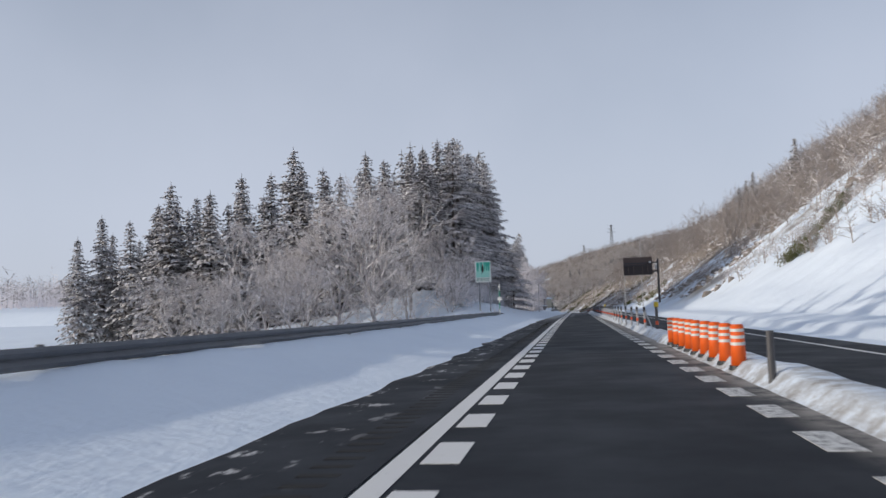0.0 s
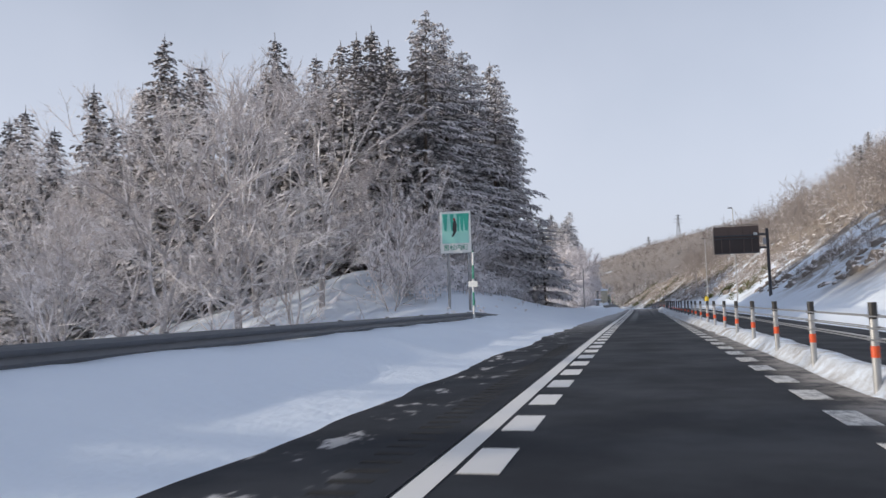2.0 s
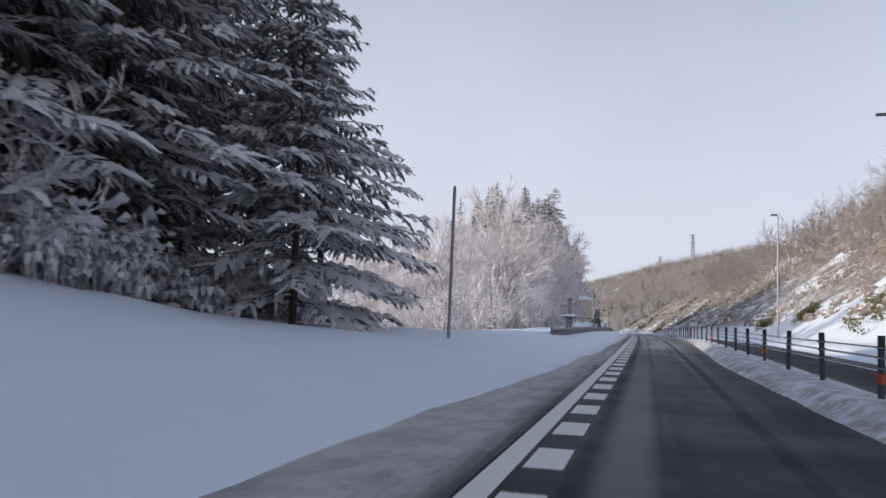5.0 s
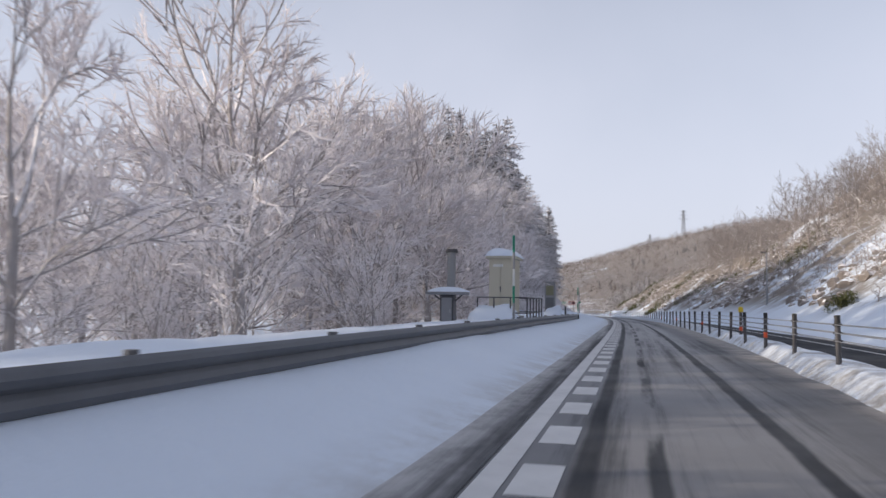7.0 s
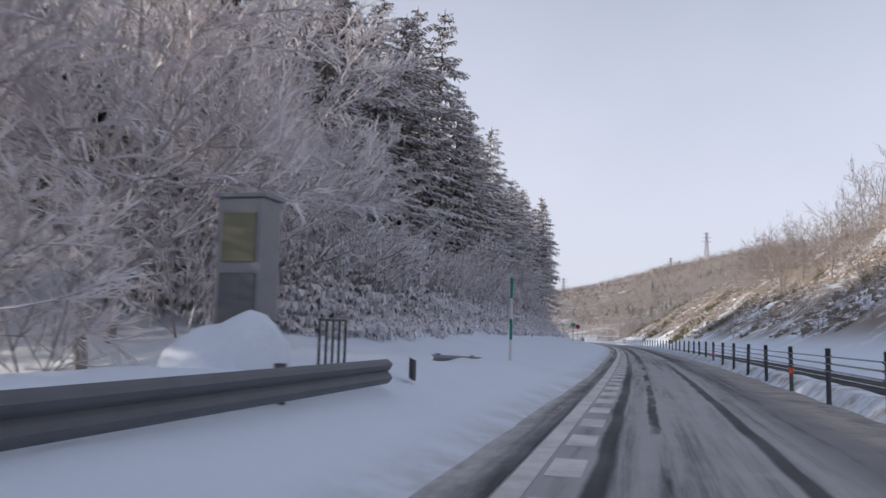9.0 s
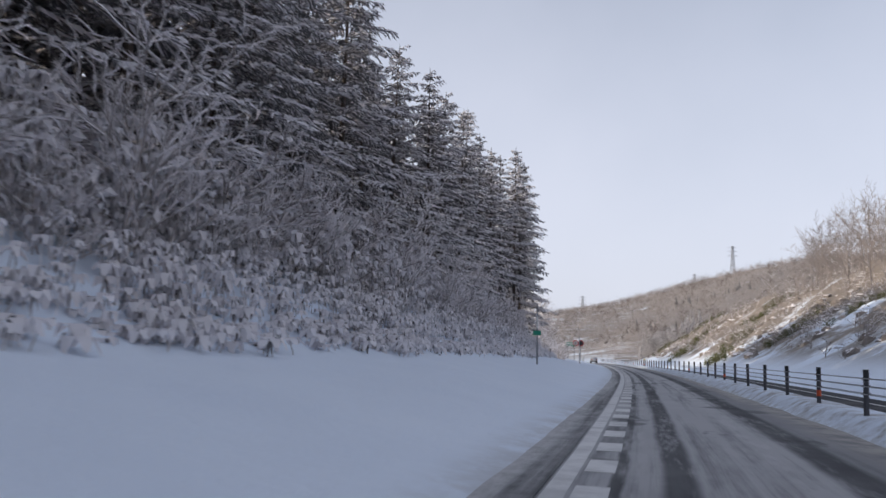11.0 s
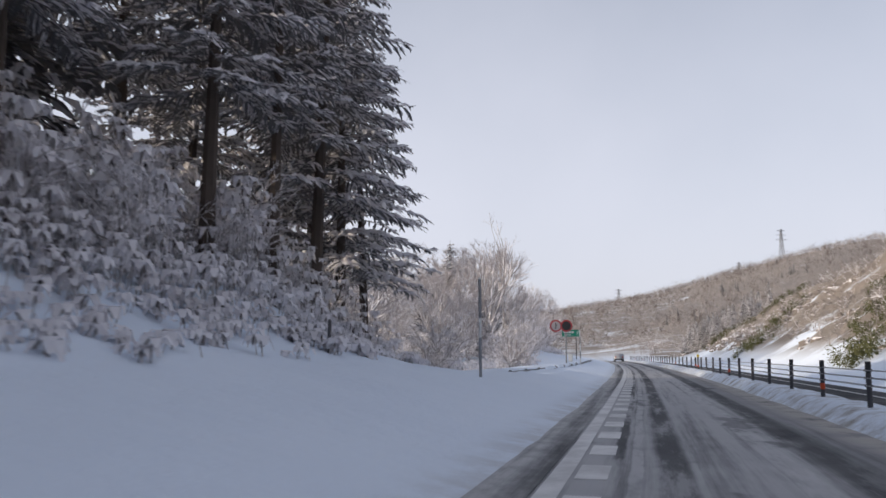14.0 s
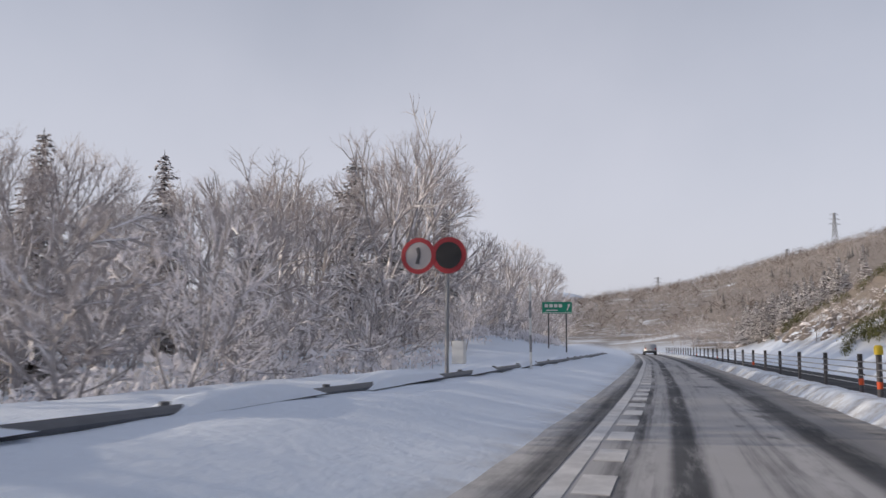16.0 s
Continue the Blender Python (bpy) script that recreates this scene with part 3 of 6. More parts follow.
def bare_tree_meshes(height, spreadness, seed, dense=1.0, fork=0.18, twig="twig", limb="limb", stems=1, fluff=1.25, girth=1.2):
    """Trunk and crown of a leafless tree with frosted twigs."""
    r = random.Random(seed)
    wood, crown = Sticks(), Sticks()

    def sprays(p, d, size):
        for k in range(int(5 * dense + r.random())):
            e = turned(d, r.uniform(0.2, 0.75), r.uniform(0, 6.28))
            side = e.orthogonal().normalized() * (0.012 + 0.010 * r.random()) * fluff
            a = p - d * size * r.uniform(0, 0.9)
            crown.face((a - side, a + side, a + e * size * r.uniform(0.6, 1.25)), 1)

    def grow(a, d, length, radius, level):
        steps = (6, 4, 3, 2)[level]
        p, bits = a, []
        for i in range(steps):
            wob = (0.12, 0.17, 0.20, 0.24)[level]
            d = (turned(d, r.uniform(0, wob), r.uniform(0, 6.28)) + Vector((0, 0, (0.12, 0.05, 0.04, 0.0)[level]))).normalized()
            q = p + d * (length / steps)
            r0, r1 = radius * (1 - 0.75 * i / steps), radius * (1 - 0.75 * (i + 1) / steps)
            if level < 2:
                wood.stick(p, q, max(r0, 0.02), max(r1, 0.016), 0, 6 if level == 0 else 4)
            elif level == 2:
                crown.stick(p, q, max(r0, 0.022) * fluff, max(r1, 0.018) * fluff, 0, 3)
            else:
                crown.stick(p, q, 0.019 * fluff, 0.0 if i == steps - 1 else 0.015 * fluff, 1, 3)
                sprays(q, d, length * 0.5)
            bits.append((p, q, d, r1))
            p = q
        if level == 3:
            return
        count = int(((12, 7, 5)[level]) * dense + r.random())
        for k in range(count):
            f = fork + (1 - fork) * (k + r.random()) / count if level == 0 else 0.15 + 0.85 * (k + r.random()) / count
            i = min(int(f * steps), steps - 1)
            p0, q0, d0, rr = bits[i]
            s = p0.lerp(q0, f * steps - i)
            bend = r.uniform(0.5, 1.0) * spreadness if level == 0 else r.uniform(0.45, 0.85)
            e = turned(d0, bend, r.uniform(0, 6.28))
            if level == 0:
                w = k * 2.4 + r.random()
                e = (Vector((math.cos(w), math.sin(w), 0)) * math.sin(bend) + Vector((0, 0, math.cos(bend)))).normalized()
            grow(s, e, length * (r.uniform(0.42, 0.62) if level == 0 else r.uniform(0.46, 0.68)) * (1.15 - 0.5 * f if level == 0 else 1), max(rr * 0.62, 0.014), level + 1)

    for k in range(stems):
        w = 6.28 * k / stems + r.random()
        d = Vector((math.cos(w) * 0.35, math.sin(w) * 0.35, 1)).normalized() if stems > 1 else Vector((0, 0, 1))
        grow(Vector((0, 0, -0.3)), d, height * 0.86 * (1 if k == 0 else r.uniform(0.7, 0.95)), girth * (height * 0.0115 + 0.02) / stems ** 0.5, 0)
    return wood.mesh("trunk", [limb]), crown.mesh("crown", [limb, twig])


def fan_tree_meshes(height, seed, stem=0.26, lean=0.45, twig="rime_twig", levels=6, girth=1.0, fine=1.0, low=3, thick=1.0):
    """Trunk and crown of a leafless tree that forks again and again into a rounded fan."""
    r = random.Random(seed)
    wood, crown = Sticks(), Sticks()
    first = height * (1 - stem) / (1 + 0.80 + 0.64 + 0.51 + 0.41 + 0.33) * 1.10

    def twigs(a, b, d, n, size):
        for k in range(n):
            e = turned(d, r.uniform(0.3, 0.95), r.uniform(0, 6.28))
            side = e.orthogonal().normalized() * r.uniform(0.010, 0.019) * thick
            p = a.lerp(b, r.random())
            q = p + e * size * r.uniform(0.5, 1.3)
            crown.face((p - side, p + side, q), 1)
            g = turned(e, r.uniform(0.3, 0.7), r.uniform(0, 6.28))
            m = p.lerp(q, r.uniform(0.3, 0.6))
            crown.face((m - side * 0.8, m + side * 0.8, m + g * size * r.uniform(0.3, 0.7)), 1)

    def grow(p, d, length, radius, level):
        bits = 3 if level < 2 else 2
        for i in range(bits):
            d = (turned(d, r.uniform(0.03, 0.20), r.uniform(0, 6.28)) + Vector((0, 0, 0.04))).normalized()
            q = p + d * length / bits
            r0 = radius * (1 - 0.30 * i / bits)
            r1 = radius * (1 - 0.30 * (i + 1) / bits)
            if level < 4:
                wood.stick(p, q, r0, r1, 0, 6 if level < 2 else 4)
            else:
                crown.stick(p, q, max(r0, 0.016 * thick), max(r1, 0.012 * thick), 0 if level < levels - 1 else 1, 3)
            if level >= 2:
                twigs(p, q, d, int((2 if level < 4 else 3) * fine + r.random()), 0.7 if level < 4 else 0.8)
            p = q
        if level >= levels - 1:
            twigs(p - d * 0.1, p, d, int(4 * fine + r.random()), 0.8)
            return
        kids = 3 if level == 0 or r.random() < (0.55 if level < 3 else 0.35) else 2
        w = r.uniform(0, 6.28)
        for k in range(kids):
            w += 6.283 / kids + r.uniform(-0.5, 0.5)
            bend = (r.uniform(0.7, 1.2) * lean) if k else r.uniform(0.1, 0.6) * lean
            grow(p, turned(d, bend, w), length * r.uniform(0.70, 0.90), radius * (0.70 if k == 0 else 0.54), level + 1)

    base = Vector((0, 0, -0.3))
    top = Vector((r.uniform(-0.2, 0.2), r.uniform(-0.2, 0.2), height * stem))
    rad = girth * (0.010 * height + 0.05)
    wood.stick(base, top, rad * 1.25, rad, 0, 8)
    for k in range(3 if stem < 0.3 else 2):
        w = k * 2.3 + r.uniform(0, 0.8)
        d = turned(Vector((0, 0, 1)), r.uniform(0.15, 0.9) * lean, w)
        grow(top.lerp(base, 0.25 * k * r.random()), d, first * r.uniform(0.85, 1.1), rad * 0.78, 1)
    # low limbs that reach out sideways
    for k in range(low):
        w = k * 2.4 + r.uniform(0, 0.9)
        d = turned(Vector((0, 0, 1)), r.uniform(0.85, 1.25), w)
        grow(base.lerp(top, r.uniform(0.45, 0.98)), d, first * r.uniform(0.65, 0.95), rad * 0.45, 2)
    return wood.mesh("trunk", ["limb"]), crown.mesh("crown", ["limb", twig])


def fir_meshes(height, radius, seed, whorl=0.78, bare=0.08, fine=False, shape=0.72):
    """Trunk and snow-laden crown of a fir: tiers of drooping boughs, each a flat fan of branchlets."""
    r = random.Random(seed)
    trunk, crown = Sticks(), Sticks()
    n = 8
    for i in range(n):
        z0, z1 = height * 0.97 * i / n - (0.4 if i == 0 else 0), height * 0.97 * (i + 1) / n
        trunk.stick(Vector((0, 0, z0)), Vector((0, 0, z1)), 0.012 * height * (1 - 0.95 * i / n), 0.012 * height * (1 - 0.95 * (i + 1) / n) + 0.01, 0, 7)
    up = Vector((0, 0, 1))
    gap = 0.24 if fine else 0.56

    def pad(a, b, across, wd, hi):
        """A soft lump of snow lying from a to b."""
        top = a.lerp(b, 0.5) + up * hi
        jit = lambda: Vector((r.uniform(-0.04, 0.04), r.uniform(-0.04, 0.04), r.uniform(-0.05, 0.03)))
        rim = [a + jit(), a.lerp(b, 0.3) + across * wd + jit(), b + across * wd * 0.4 + jit(), b - across * wd * 0.4 + jit(), a.lerp(b, 0.35) - across * wd + jit()]
        for q in range(5):
            crown.face((top, rim[q], rim[(q + 1) % 5]), 1)

    def bough(zz, side, long, f):
        out = Vector((math.cos(side), math.sin(side), 0))
        across = Vector((-out.y, out.x, 0))
        lift = 0.45 if f > 0.85 else r.uniform(0.02, 0.16)
        sag = r.uniform(0.30, 0.52) * (1 - 0.35 * f)
        bend = r.uniform(-0.12, 0.12)

        def at(t):
            return Vector((0, 0, zz + long * (lift * t - sag * t * t + 0.10 * t ** 4))) + out * long * t + across * bend * long * t * t
        half = at(0.5)
        crown.stick(at(0), half, 0.035, 0.022, 0, 3)
        crown.stick(half, at(1.0), 0.022, 0.002, 0, 3)
        t = 0.16 if long > 1.2 else 0.05
        flip = r.choice((-1, 1))
        while t < 1.0:
            b = at(t)
            fan = long * (0.14 + 0.32 * math.sin(min(1.0, 0.15 + 1.05 * (1 - t)) * 1.571)) * r.uniform(0.7, 1.15)
            fan = min(fan, 0.85 if fine else 1.3)
            for s in (flip, -flip):
                if r.random() < 0.10:
                    continue
                d = (across * s * r.uniform(0.65, 0.95) + out * r.uniform(0.55, 0.95)).normalized()
                droop = r.uniform(0.10, 0.62)
                mid = b + d * fan * 0.55 - up * fan * droop * 0.25
                tip = b + d * fan - up * fan * droop
                w = d.cross(up).normalized() * (0.062 if fine else 0.19) * r.uniform(0.7, 1.4)
                hang = up * r.uniform(0.03, 0.09)
                crown.face((b - w * 0.6, b + w * 0.6, mid + w - hang, mid - w - hang * 0.4), 0)
                crown.face((mid - w - hang * 0.4, mid + w - hang, tip + w * 0.35, tip - w * 0.35), 0)
                # short twigs that hang below the branchlet
                for q in range(2 if fine else 1):
                    c = b.lerp(tip, r.uniform(0.25, 0.95))
                    e = w.normalized() * r.uniform(-0.16, 0.16) + d * r.uniform(0.02, 0.20) - up * r.uniform(0.06, 0.20)
                    g = d * (0.05 if fine else 0.10)
                    crown.face((c - g, c + g, c + e), 0)
                if r.random() < (0.84 if fine else 0.74):
                    a0 = r.uniform(0.15, 0.45)
                    pad(b.lerp(mid, a0 * 1.4) + up * 0.015, mid.lerp(tip, r.uniform(0.35, 0.9)) + up * 0.01, w.normalized(), (0.07 if fine else 0.13) * r.uniform(0.7, 1.5), r.uniform(0.04, 0.10))
            if t > 0.35 and r.random() < (0.38 if fine else 0.30):
                pad(at(t - 0.08), at(min(1.04, t + r.uniform(0.10, 0.22))), across, r.uniform(0.10, 0.24), r.uniform(0.07, 0.15))
            t += gap / max(long, 0.8) * r.uniform(0.8, 1.2)

    z, side = height * bare, 0.0
    while z < height * 0.975:
        f = z / height
        reach = radius * (1 - f) ** shape * (0.72 + 0.28 * min(1, f * 4)) + 0.12
        tier = r.uniform(0.86, 1.08)
        count = 7 if f < 0.85 else 5
        for k in range(count):
            side += 6.283 / count + r.uniform(-0.35, 0.35)
            bough(z + r.uniform(-0.35, 0.35) * whorl, side, reach * r.uniform(0.66, 1.12) * tier, f)
        z += whorl * r.uniform(0.8, 1.15) * (1.1 - 0.62 * f)
    # the leading shoot
    for k in range(4):
        w = 6.283 * k / 4 + r.random()
        p = Vector((0, 0, height * 0.965))
        o = Vector((math.cos(w), math.sin(w), 0))
        crown.face((p - o.cross(up) * 0.05, p + o.cross(up) * 0.05, p + up * height * 0.045 + o * 0.05), 0)
        crown.face((p - up * 0.2, p + o * 0.30 + up * r.uniform(0.0, 0.2), p + up * 0.12), 0)
    return trunk.mesh("trunk", ["fir_trunk"]), crown.mesh("crown", ["needles", "bough_snow"])


def plant(kind, meshes, x, y, size, label, category, group, sink=0.2, z=None):
    """One tree with its parts at x, y."""
    t = empty(kind, pose(x, y, (ground_at(x, y) if z is None else z) - sink, rnd.uniform(-2, 2), rnd.uniform(-2, 2), rnd.uniform(0, 360)))
    t.scale = (size * rnd.uniform(0.92, 1.08), size * rnd.uniform(0.92, 1.08), size)
    for me in meshes:
        share(me.name.split(".")[0], me, t)
    return tagged(t, label, category, group)


FIRS = [fir_meshes(20, 4.6, 11, 0.66, shape=0.74), fir_meshes(19, 4.4, 12, 0.66, shape=0.74), fir_meshes(21, 4.8, 13, 0.68, shape=0.72), fir_meshes(18, 4.3, 14, 0.66, shape=0.76)]
NEAR_FIRS = [fir_meshes(20, 4.9, 21, 1.12, 0.12, True, 0.62), fir_meshes(21, 4.6, 22, 1.14, 0.16, True, 0.66), fir_meshes(20, 5.1, 23, 1.16, 0.13, True, 0.60)]
BARE_FIRS = [fir_meshes(21, 3.9, 24, 1.08, 0.28, True, 0.60), fir_meshes(20, 3.9, 25, 1.10, 0.33, True, 0.58)]
FAR_FIRS = [fir_meshes(20, 4.4, 26, 1.9), fir_meshes(19, 4.0, 27, 1.9)]
SMALL_FIRS = [fir_meshes(10, 2.4, 31, 0.75), fir_meshes(9, 2.1, 32, 0.75)]
BROADS = [fan_tree_meshes(14, 41, 0.22, 0.66, girth=0.85, fine=1.5, low=5), fan_tree_meshes(13, 42, 0.14, 0.72, girth=0.75, fine=1.5, low=5), fan_tree_meshes(15, 43, 0.26, 0.62, girth=0.85, fine=1.5, low=6), fan_tree_meshes(12, 44, 0.12, 0.76, girth=0.7, fine=1.5, low=4)]
SLIM = [fan_tree_meshes(13, 51, 0.42, 0.42, "laden_twig", girth=0.75, fine=0.8, thick=1.7, low=6), fan_tree_meshes(11, 52, 0.36, 0.46, "laden_twig", girth=0.75, fine=0.8, thick=1.7, low=6)]
WIDE = [fan_tree_meshes(12, 53, 0.30, 0.58, "laden_twig", girth=0.72, fine=0.85, thick=1.9, low=7), fan_tree_meshes(11, 54, 0.22, 0.62, "laden_twig", girth=0.7, fine=0.85, thick=1.9, low=6), fan_tree_meshes(12, 55, 0.38, 0.54, "laden_twig", girth=0.72, fine=0.85, thick=1.9, low=8)]
SHRUBS = [bare_tree_meshes(4.2, 1.2, 61, 0.6, 0.05, stems=2, fluff=0.85, girth=0.8), bare_tree_meshes(3.4, 1.3, 62, 0.6, 0.04, stems=2, fluff=0.85, girth=0.8), bare_tree_meshes(5.0, 1.1, 63, 0.6, 0.05, stems=2, fluff=0.85, girth=0.8)]
LAST = [fan_tree_meshes(13, 45, 0.28, 0.44, "brown_rime_twig", girth=1.25), fan_tree_meshes(12, 46, 0.16, 0.50, "brown_rime_twig", girth=1.15), fan_tree_meshes(14, 47, 0.32, 0.42, "brown_rime_twig", girth=1.25)]
RIME_SHRUBS = [bare_tree_meshes(4.2, 1.2, 64, 0.6, 0.05, "rime_twig", stems=2), bare_tree_meshes(3.6, 1.3, 65, 0.6, 0.04, "rime_twig", stems=2)]
DEAD = bare_tree_meshes(19, 0.7, 71, 0.34, 0.55, "limb", fluff=1.4, girth=1.6)
BROWN = [bare_tree_meshes(11, 0.8, 81, 0.7, 0.2, "brown_twig", "brown_twig", 1, 1.1), bare_tree_meshes(12, 0.9, 82, 0.7, 0.15, "brown_twig", "brown_twig", 1, 1.1)]

FIR_LABEL = "tall dark green fir loaded with snow on its boughs"
BROAD_LABEL = "leafless broadleaf tree with twigs white with frost"


def fir_row(y0, y1, step, x_at, depth, size, meshes, group):
    """A belt of firs along the road; x_at gives the front edge."""
    y = y0
    while y < y1:
        for k in range(depth):
            x = x_at(y) - k * 4.2 - rnd.uniform(-0.8, 0.8)
            yy = y + rnd.uniform(-1.3, 1.3) + (k % 2) * step * 0.5
            pick = meshes[k] if k < len(meshes) else meshes[-1]
            if y > (294 if k == 0 else 308) and k < 2:
                pick = BARE_FIRS
            plant("fir_tree", rnd.choice(pick), x, yy, size(x, yy) * rnd.uniform(0.88, 1.08), FIR_LABEL, "tree", group)
        y += step


# the wood beside the town sign: tall firs, lower towards the far side
def top_by_x(x, y):
    return float(np.interp(x, [-70, -52, -40, -30, -22, -12], [0.52, 0.80, 0.92, 1.0, 1.02, 0.92]))


for x in np.arange(-62, -15, 3.0):
    for k in range(2):
        xx, yy = x + rnd.uniform(-1, 1), 93 + k * 7 + rnd.uniform(-2.5, 2.5) + max(0, (-x - 40)) * 0.1
        want = top_by_x(xx, yy) * 20.5 + 1.0
        plant("fir_tree", rnd.choice(FIRS), xx, yy, (want - ground_at(xx, yy)) / 20 * rnd.uniform(0.9, 1.05), FIR_LABEL, "tree", "firs of the first wood")
fir_row(97, 131, 3.7, lambda y: np.interp(y, [97, 112, 136], [-14.5, -13.4, -13.2]), 3, lambda x, y: float(np.interp(y, [97, 110, 136], [0.95, 1.08, 1.12])), [NEAR_FIRS, FIRS, FAR_FIRS], "firs of the first wood")

END_FIR = fir_meshes(9.5, 3.9, 35, 0.8, 0.10, True, 0.6)
plant("fir_tree", END_FIR, -9.4, 125.5, 1.0, "low spreading fir with snowy boughs at the wood's end", "tree", "firs of the first wood")
plant("fir_tree", END_FIR, -12.0, 133.5, 1.25, "spreading fir with snowy boughs at the wood's end", "tree", "firs of the first wood")

# frosted broadleaf trees in front of it
for x, y, s, k in ((-20.5, 81, 0.98, 2), (-17.5, 85, 0.92, 0), (-24, 79, 1.0, 0), (-28, 82, 1.0, 1), (-22, 86, 0.95, 2), (-32, 80, 0.92, 3), (-36, 84, 0.9, 0), (-27, 75, 0.8, 1),
                   (-40, 80, 0.8, 3), (-45, 85, 0.75, 1), (-16.5, 79, 0.75, 3), (-34, 74, 0.7, 1), (-15, 88, 0.7, 1), (-19, 76, 0.62, 3)):
    plant("broadleaf_tree", BROADS[k], x, y, s, BROAD_LABEL, "tree", "frosted trees of the first wood")
for i in range(16):
    y = 84 + i * 2.2
    x = xl(y) - rnd.uniform(10.5, 12.5) + (0.8 if y > 112 else 0)
    plant("frosted_shrub", SHRUBS[i % 3], float(x), y, rnd.uniform(0.9, 1.3), "frosted leafless shrub on the snow bank", "shrub", "shrubs below the firs")

# roadside trees from the first wood to the second
for i in range(20):
    y = 150 + i * 2.9 + rnd.uniform(-0.9, 0.9)
    x = float(xl(y)) - rnd.choice((8.5, 10.5, 13, 16, 19)) - rnd.uniform(0, 1.5)
    mesh = rnd.choice(SLIM + WIDE + WIDE)
    plant("broadleaf_tree", mesh, x, y, float(np.interp(y, [150, 172, 186], [0.52, 0.82, 0.95])) * rnd.uniform(0.85, 1.1), BROAD_LABEL, "tree", "frosted trees behind the guard rail")
for i in range(22):
    y = 138 + i * 2.9
    plant("frosted_shrub", SHRUBS[i % 3], float(xl(y)) - rnd.uniform(6.5, 11), y + rnd.uniform(-1, 1), rnd.uniform(0.5, 0.8), "low frosted shrub behind the guard rail", "shrub", "shrubs behind the guard rail")
for i in range(11):
    plant("broadleaf_tree", WIDE[i % 3], -14 - rnd.uniform(0, 13), 146 + i * 4.2, rnd.uniform(0.45, 0.7), BROAD_LABEL, "tree", "frosted trees behind the guard rail")
for i in range(24):
    plant("frosted_shrub", SHRUBS[i % 3], -11.5 - rnd.uniform(0, 11), 158 + i * 1.7, rnd.uniform(0.9, 1.35), "frosted leafless shrub among the roadside trees", "shrub", "shrubs behind the guard rail")
for i in range(11):
    plant("broadleaf_tree", WIDE[i % 3], -24 - rnd.uniform(0, 22), 166 + i * 4.2, rnd.uniform(0.40, 0.58), BROAD_LABEL, "tree", "frosted trees behind the guard rail")
for y, size in ((166.2, 0.95), (179.5, 0.95), (189.5, 0.92)):
    plant("broadleaf_tree", WIDE[2], float(xl(y)) - (9.0 if y < 170 else 11.2), y, size, "leafless tree with a dark trunk and snow-laden limbs", "tree", "frosted trees behind the guard rail")
for i in range(8):
    y = 198.5 + i * 2.1 + rnd.uniform(-0.6, 0.6)
    plant("broadleaf_tree", WIDE[i % 3], float(xl(y)) - (10.2, 12.6, 9.6)[i % 3] - rnd.uniform(0, 0.8), y, rnd.uniform(0.72, 0.9), BROAD_LABEL, "tree", "frosted trees behind the guard rail")
for i in range(9):
    y = 168 + i * 3.9 + rnd.uniform(-0.8, 0.8)
    plant("broadleaf_tree", WIDE[i % 3], float(xl(y)) - (9.6, 12.4, 15.0)[i % 3] - rnd.uniform(0, 1.2), y, rnd.uniform(0.85, 1.0) * (0.85 if y < 172 else 1), BROAD_LABEL, "tree", "frosted trees behind the guard rail")
for i in range(6):
    plant("fir_tree", rnd.choice(FIRS), float(xl(200)) - 18 - rnd.uniform(0, 9), 203 + i * 3.0, rnd.uniform(0.58, 0.74), FIR_LABEL, "tree", "firs of the second wood")

# the second wood: firs on top of the snow bank
fir_row(212, 246, 4.0, lambda y: xl(y) - np.interp(y, [212, 225, 246], [14.5, 13.6, 13.4]), 3, lambda x, y: float(np.interp(y, [212, 224, 240], [0.66, 0.78, 0.90])), [NEAR_FIRS, FIRS, FAR_FIRS], "firs of the second wood")
fir_row(248, 328, 4.2, lambda y: xl(y) - np.interp(y, [246, 290, 304, 318, 328], [13.2, 11.8, 11.1, 10.6, 11.6]), 3, lambda x, y: float(np.interp(y, [248, 262, 275, 300, 312, 328], [0.88, 0.80, 0.74, 0.80, 0.95, 1.0])), [NEAR_FIRS, FIRS, FAR_FIRS], "firs of the second wood")
for i in range(52):
    y = 206 + i * 2.3
    x = float(xl(y)) - rnd.uniform(9.3, 11.8)
    plant("frosted_shrub", SHRUBS[i % 3], x, y, rnd.uniform(0.75, 1.25) * (0.7 if y > 300 else 1), "frosted leafless shrub on the snow bank", "shrub", "shrubs below the firs")

# open frosted wood beyond
for i in range(22):
    y = 352 + i * 2.5 + rnd.uniform(-1, 1)
    x = float(xl(y)) - rnd.uniform(11.5, 15) - (i % 3) * 6.5 - max(0.0, (y - 372) * 0.22)
    away = math.hypot(x + 8.7, y - 335.3)
    k = i % 3
    plant("broadleaf_tree", LAST[k], x, y, (0.225 * away + 2.4) / (13.0, 12.0, 14.0)[k] * rnd.uniform(0.74, 1.04) * (0.88 if y > 376 else 1), BROAD_LABEL, "tree", "frosted trees of the last wood")
for x, y, s, k in ((-27.5, 339.5, 0.80, 1), (-25.5, 333.0, 0.78, 0), (-33, 342, 0.80, 2), (-38, 350, 0.85, 0), (-31, 349, 0.78, 1)):
    plant("broadleaf_tree", LAST[k], x, y, s, BROAD_LABEL, "tree", "frosted trees of the last wood")
for i in range(12):
    y = 356 + i * 3.0
    x = float(xl(y)) - 20 - rnd.uniform(0, 18)
    plant("broadleaf_tree", LAST[i % 3], x, y, rnd.uniform(0.6, 0.78), BROAD_LABEL, "tree", "frosted trees of the last wood")
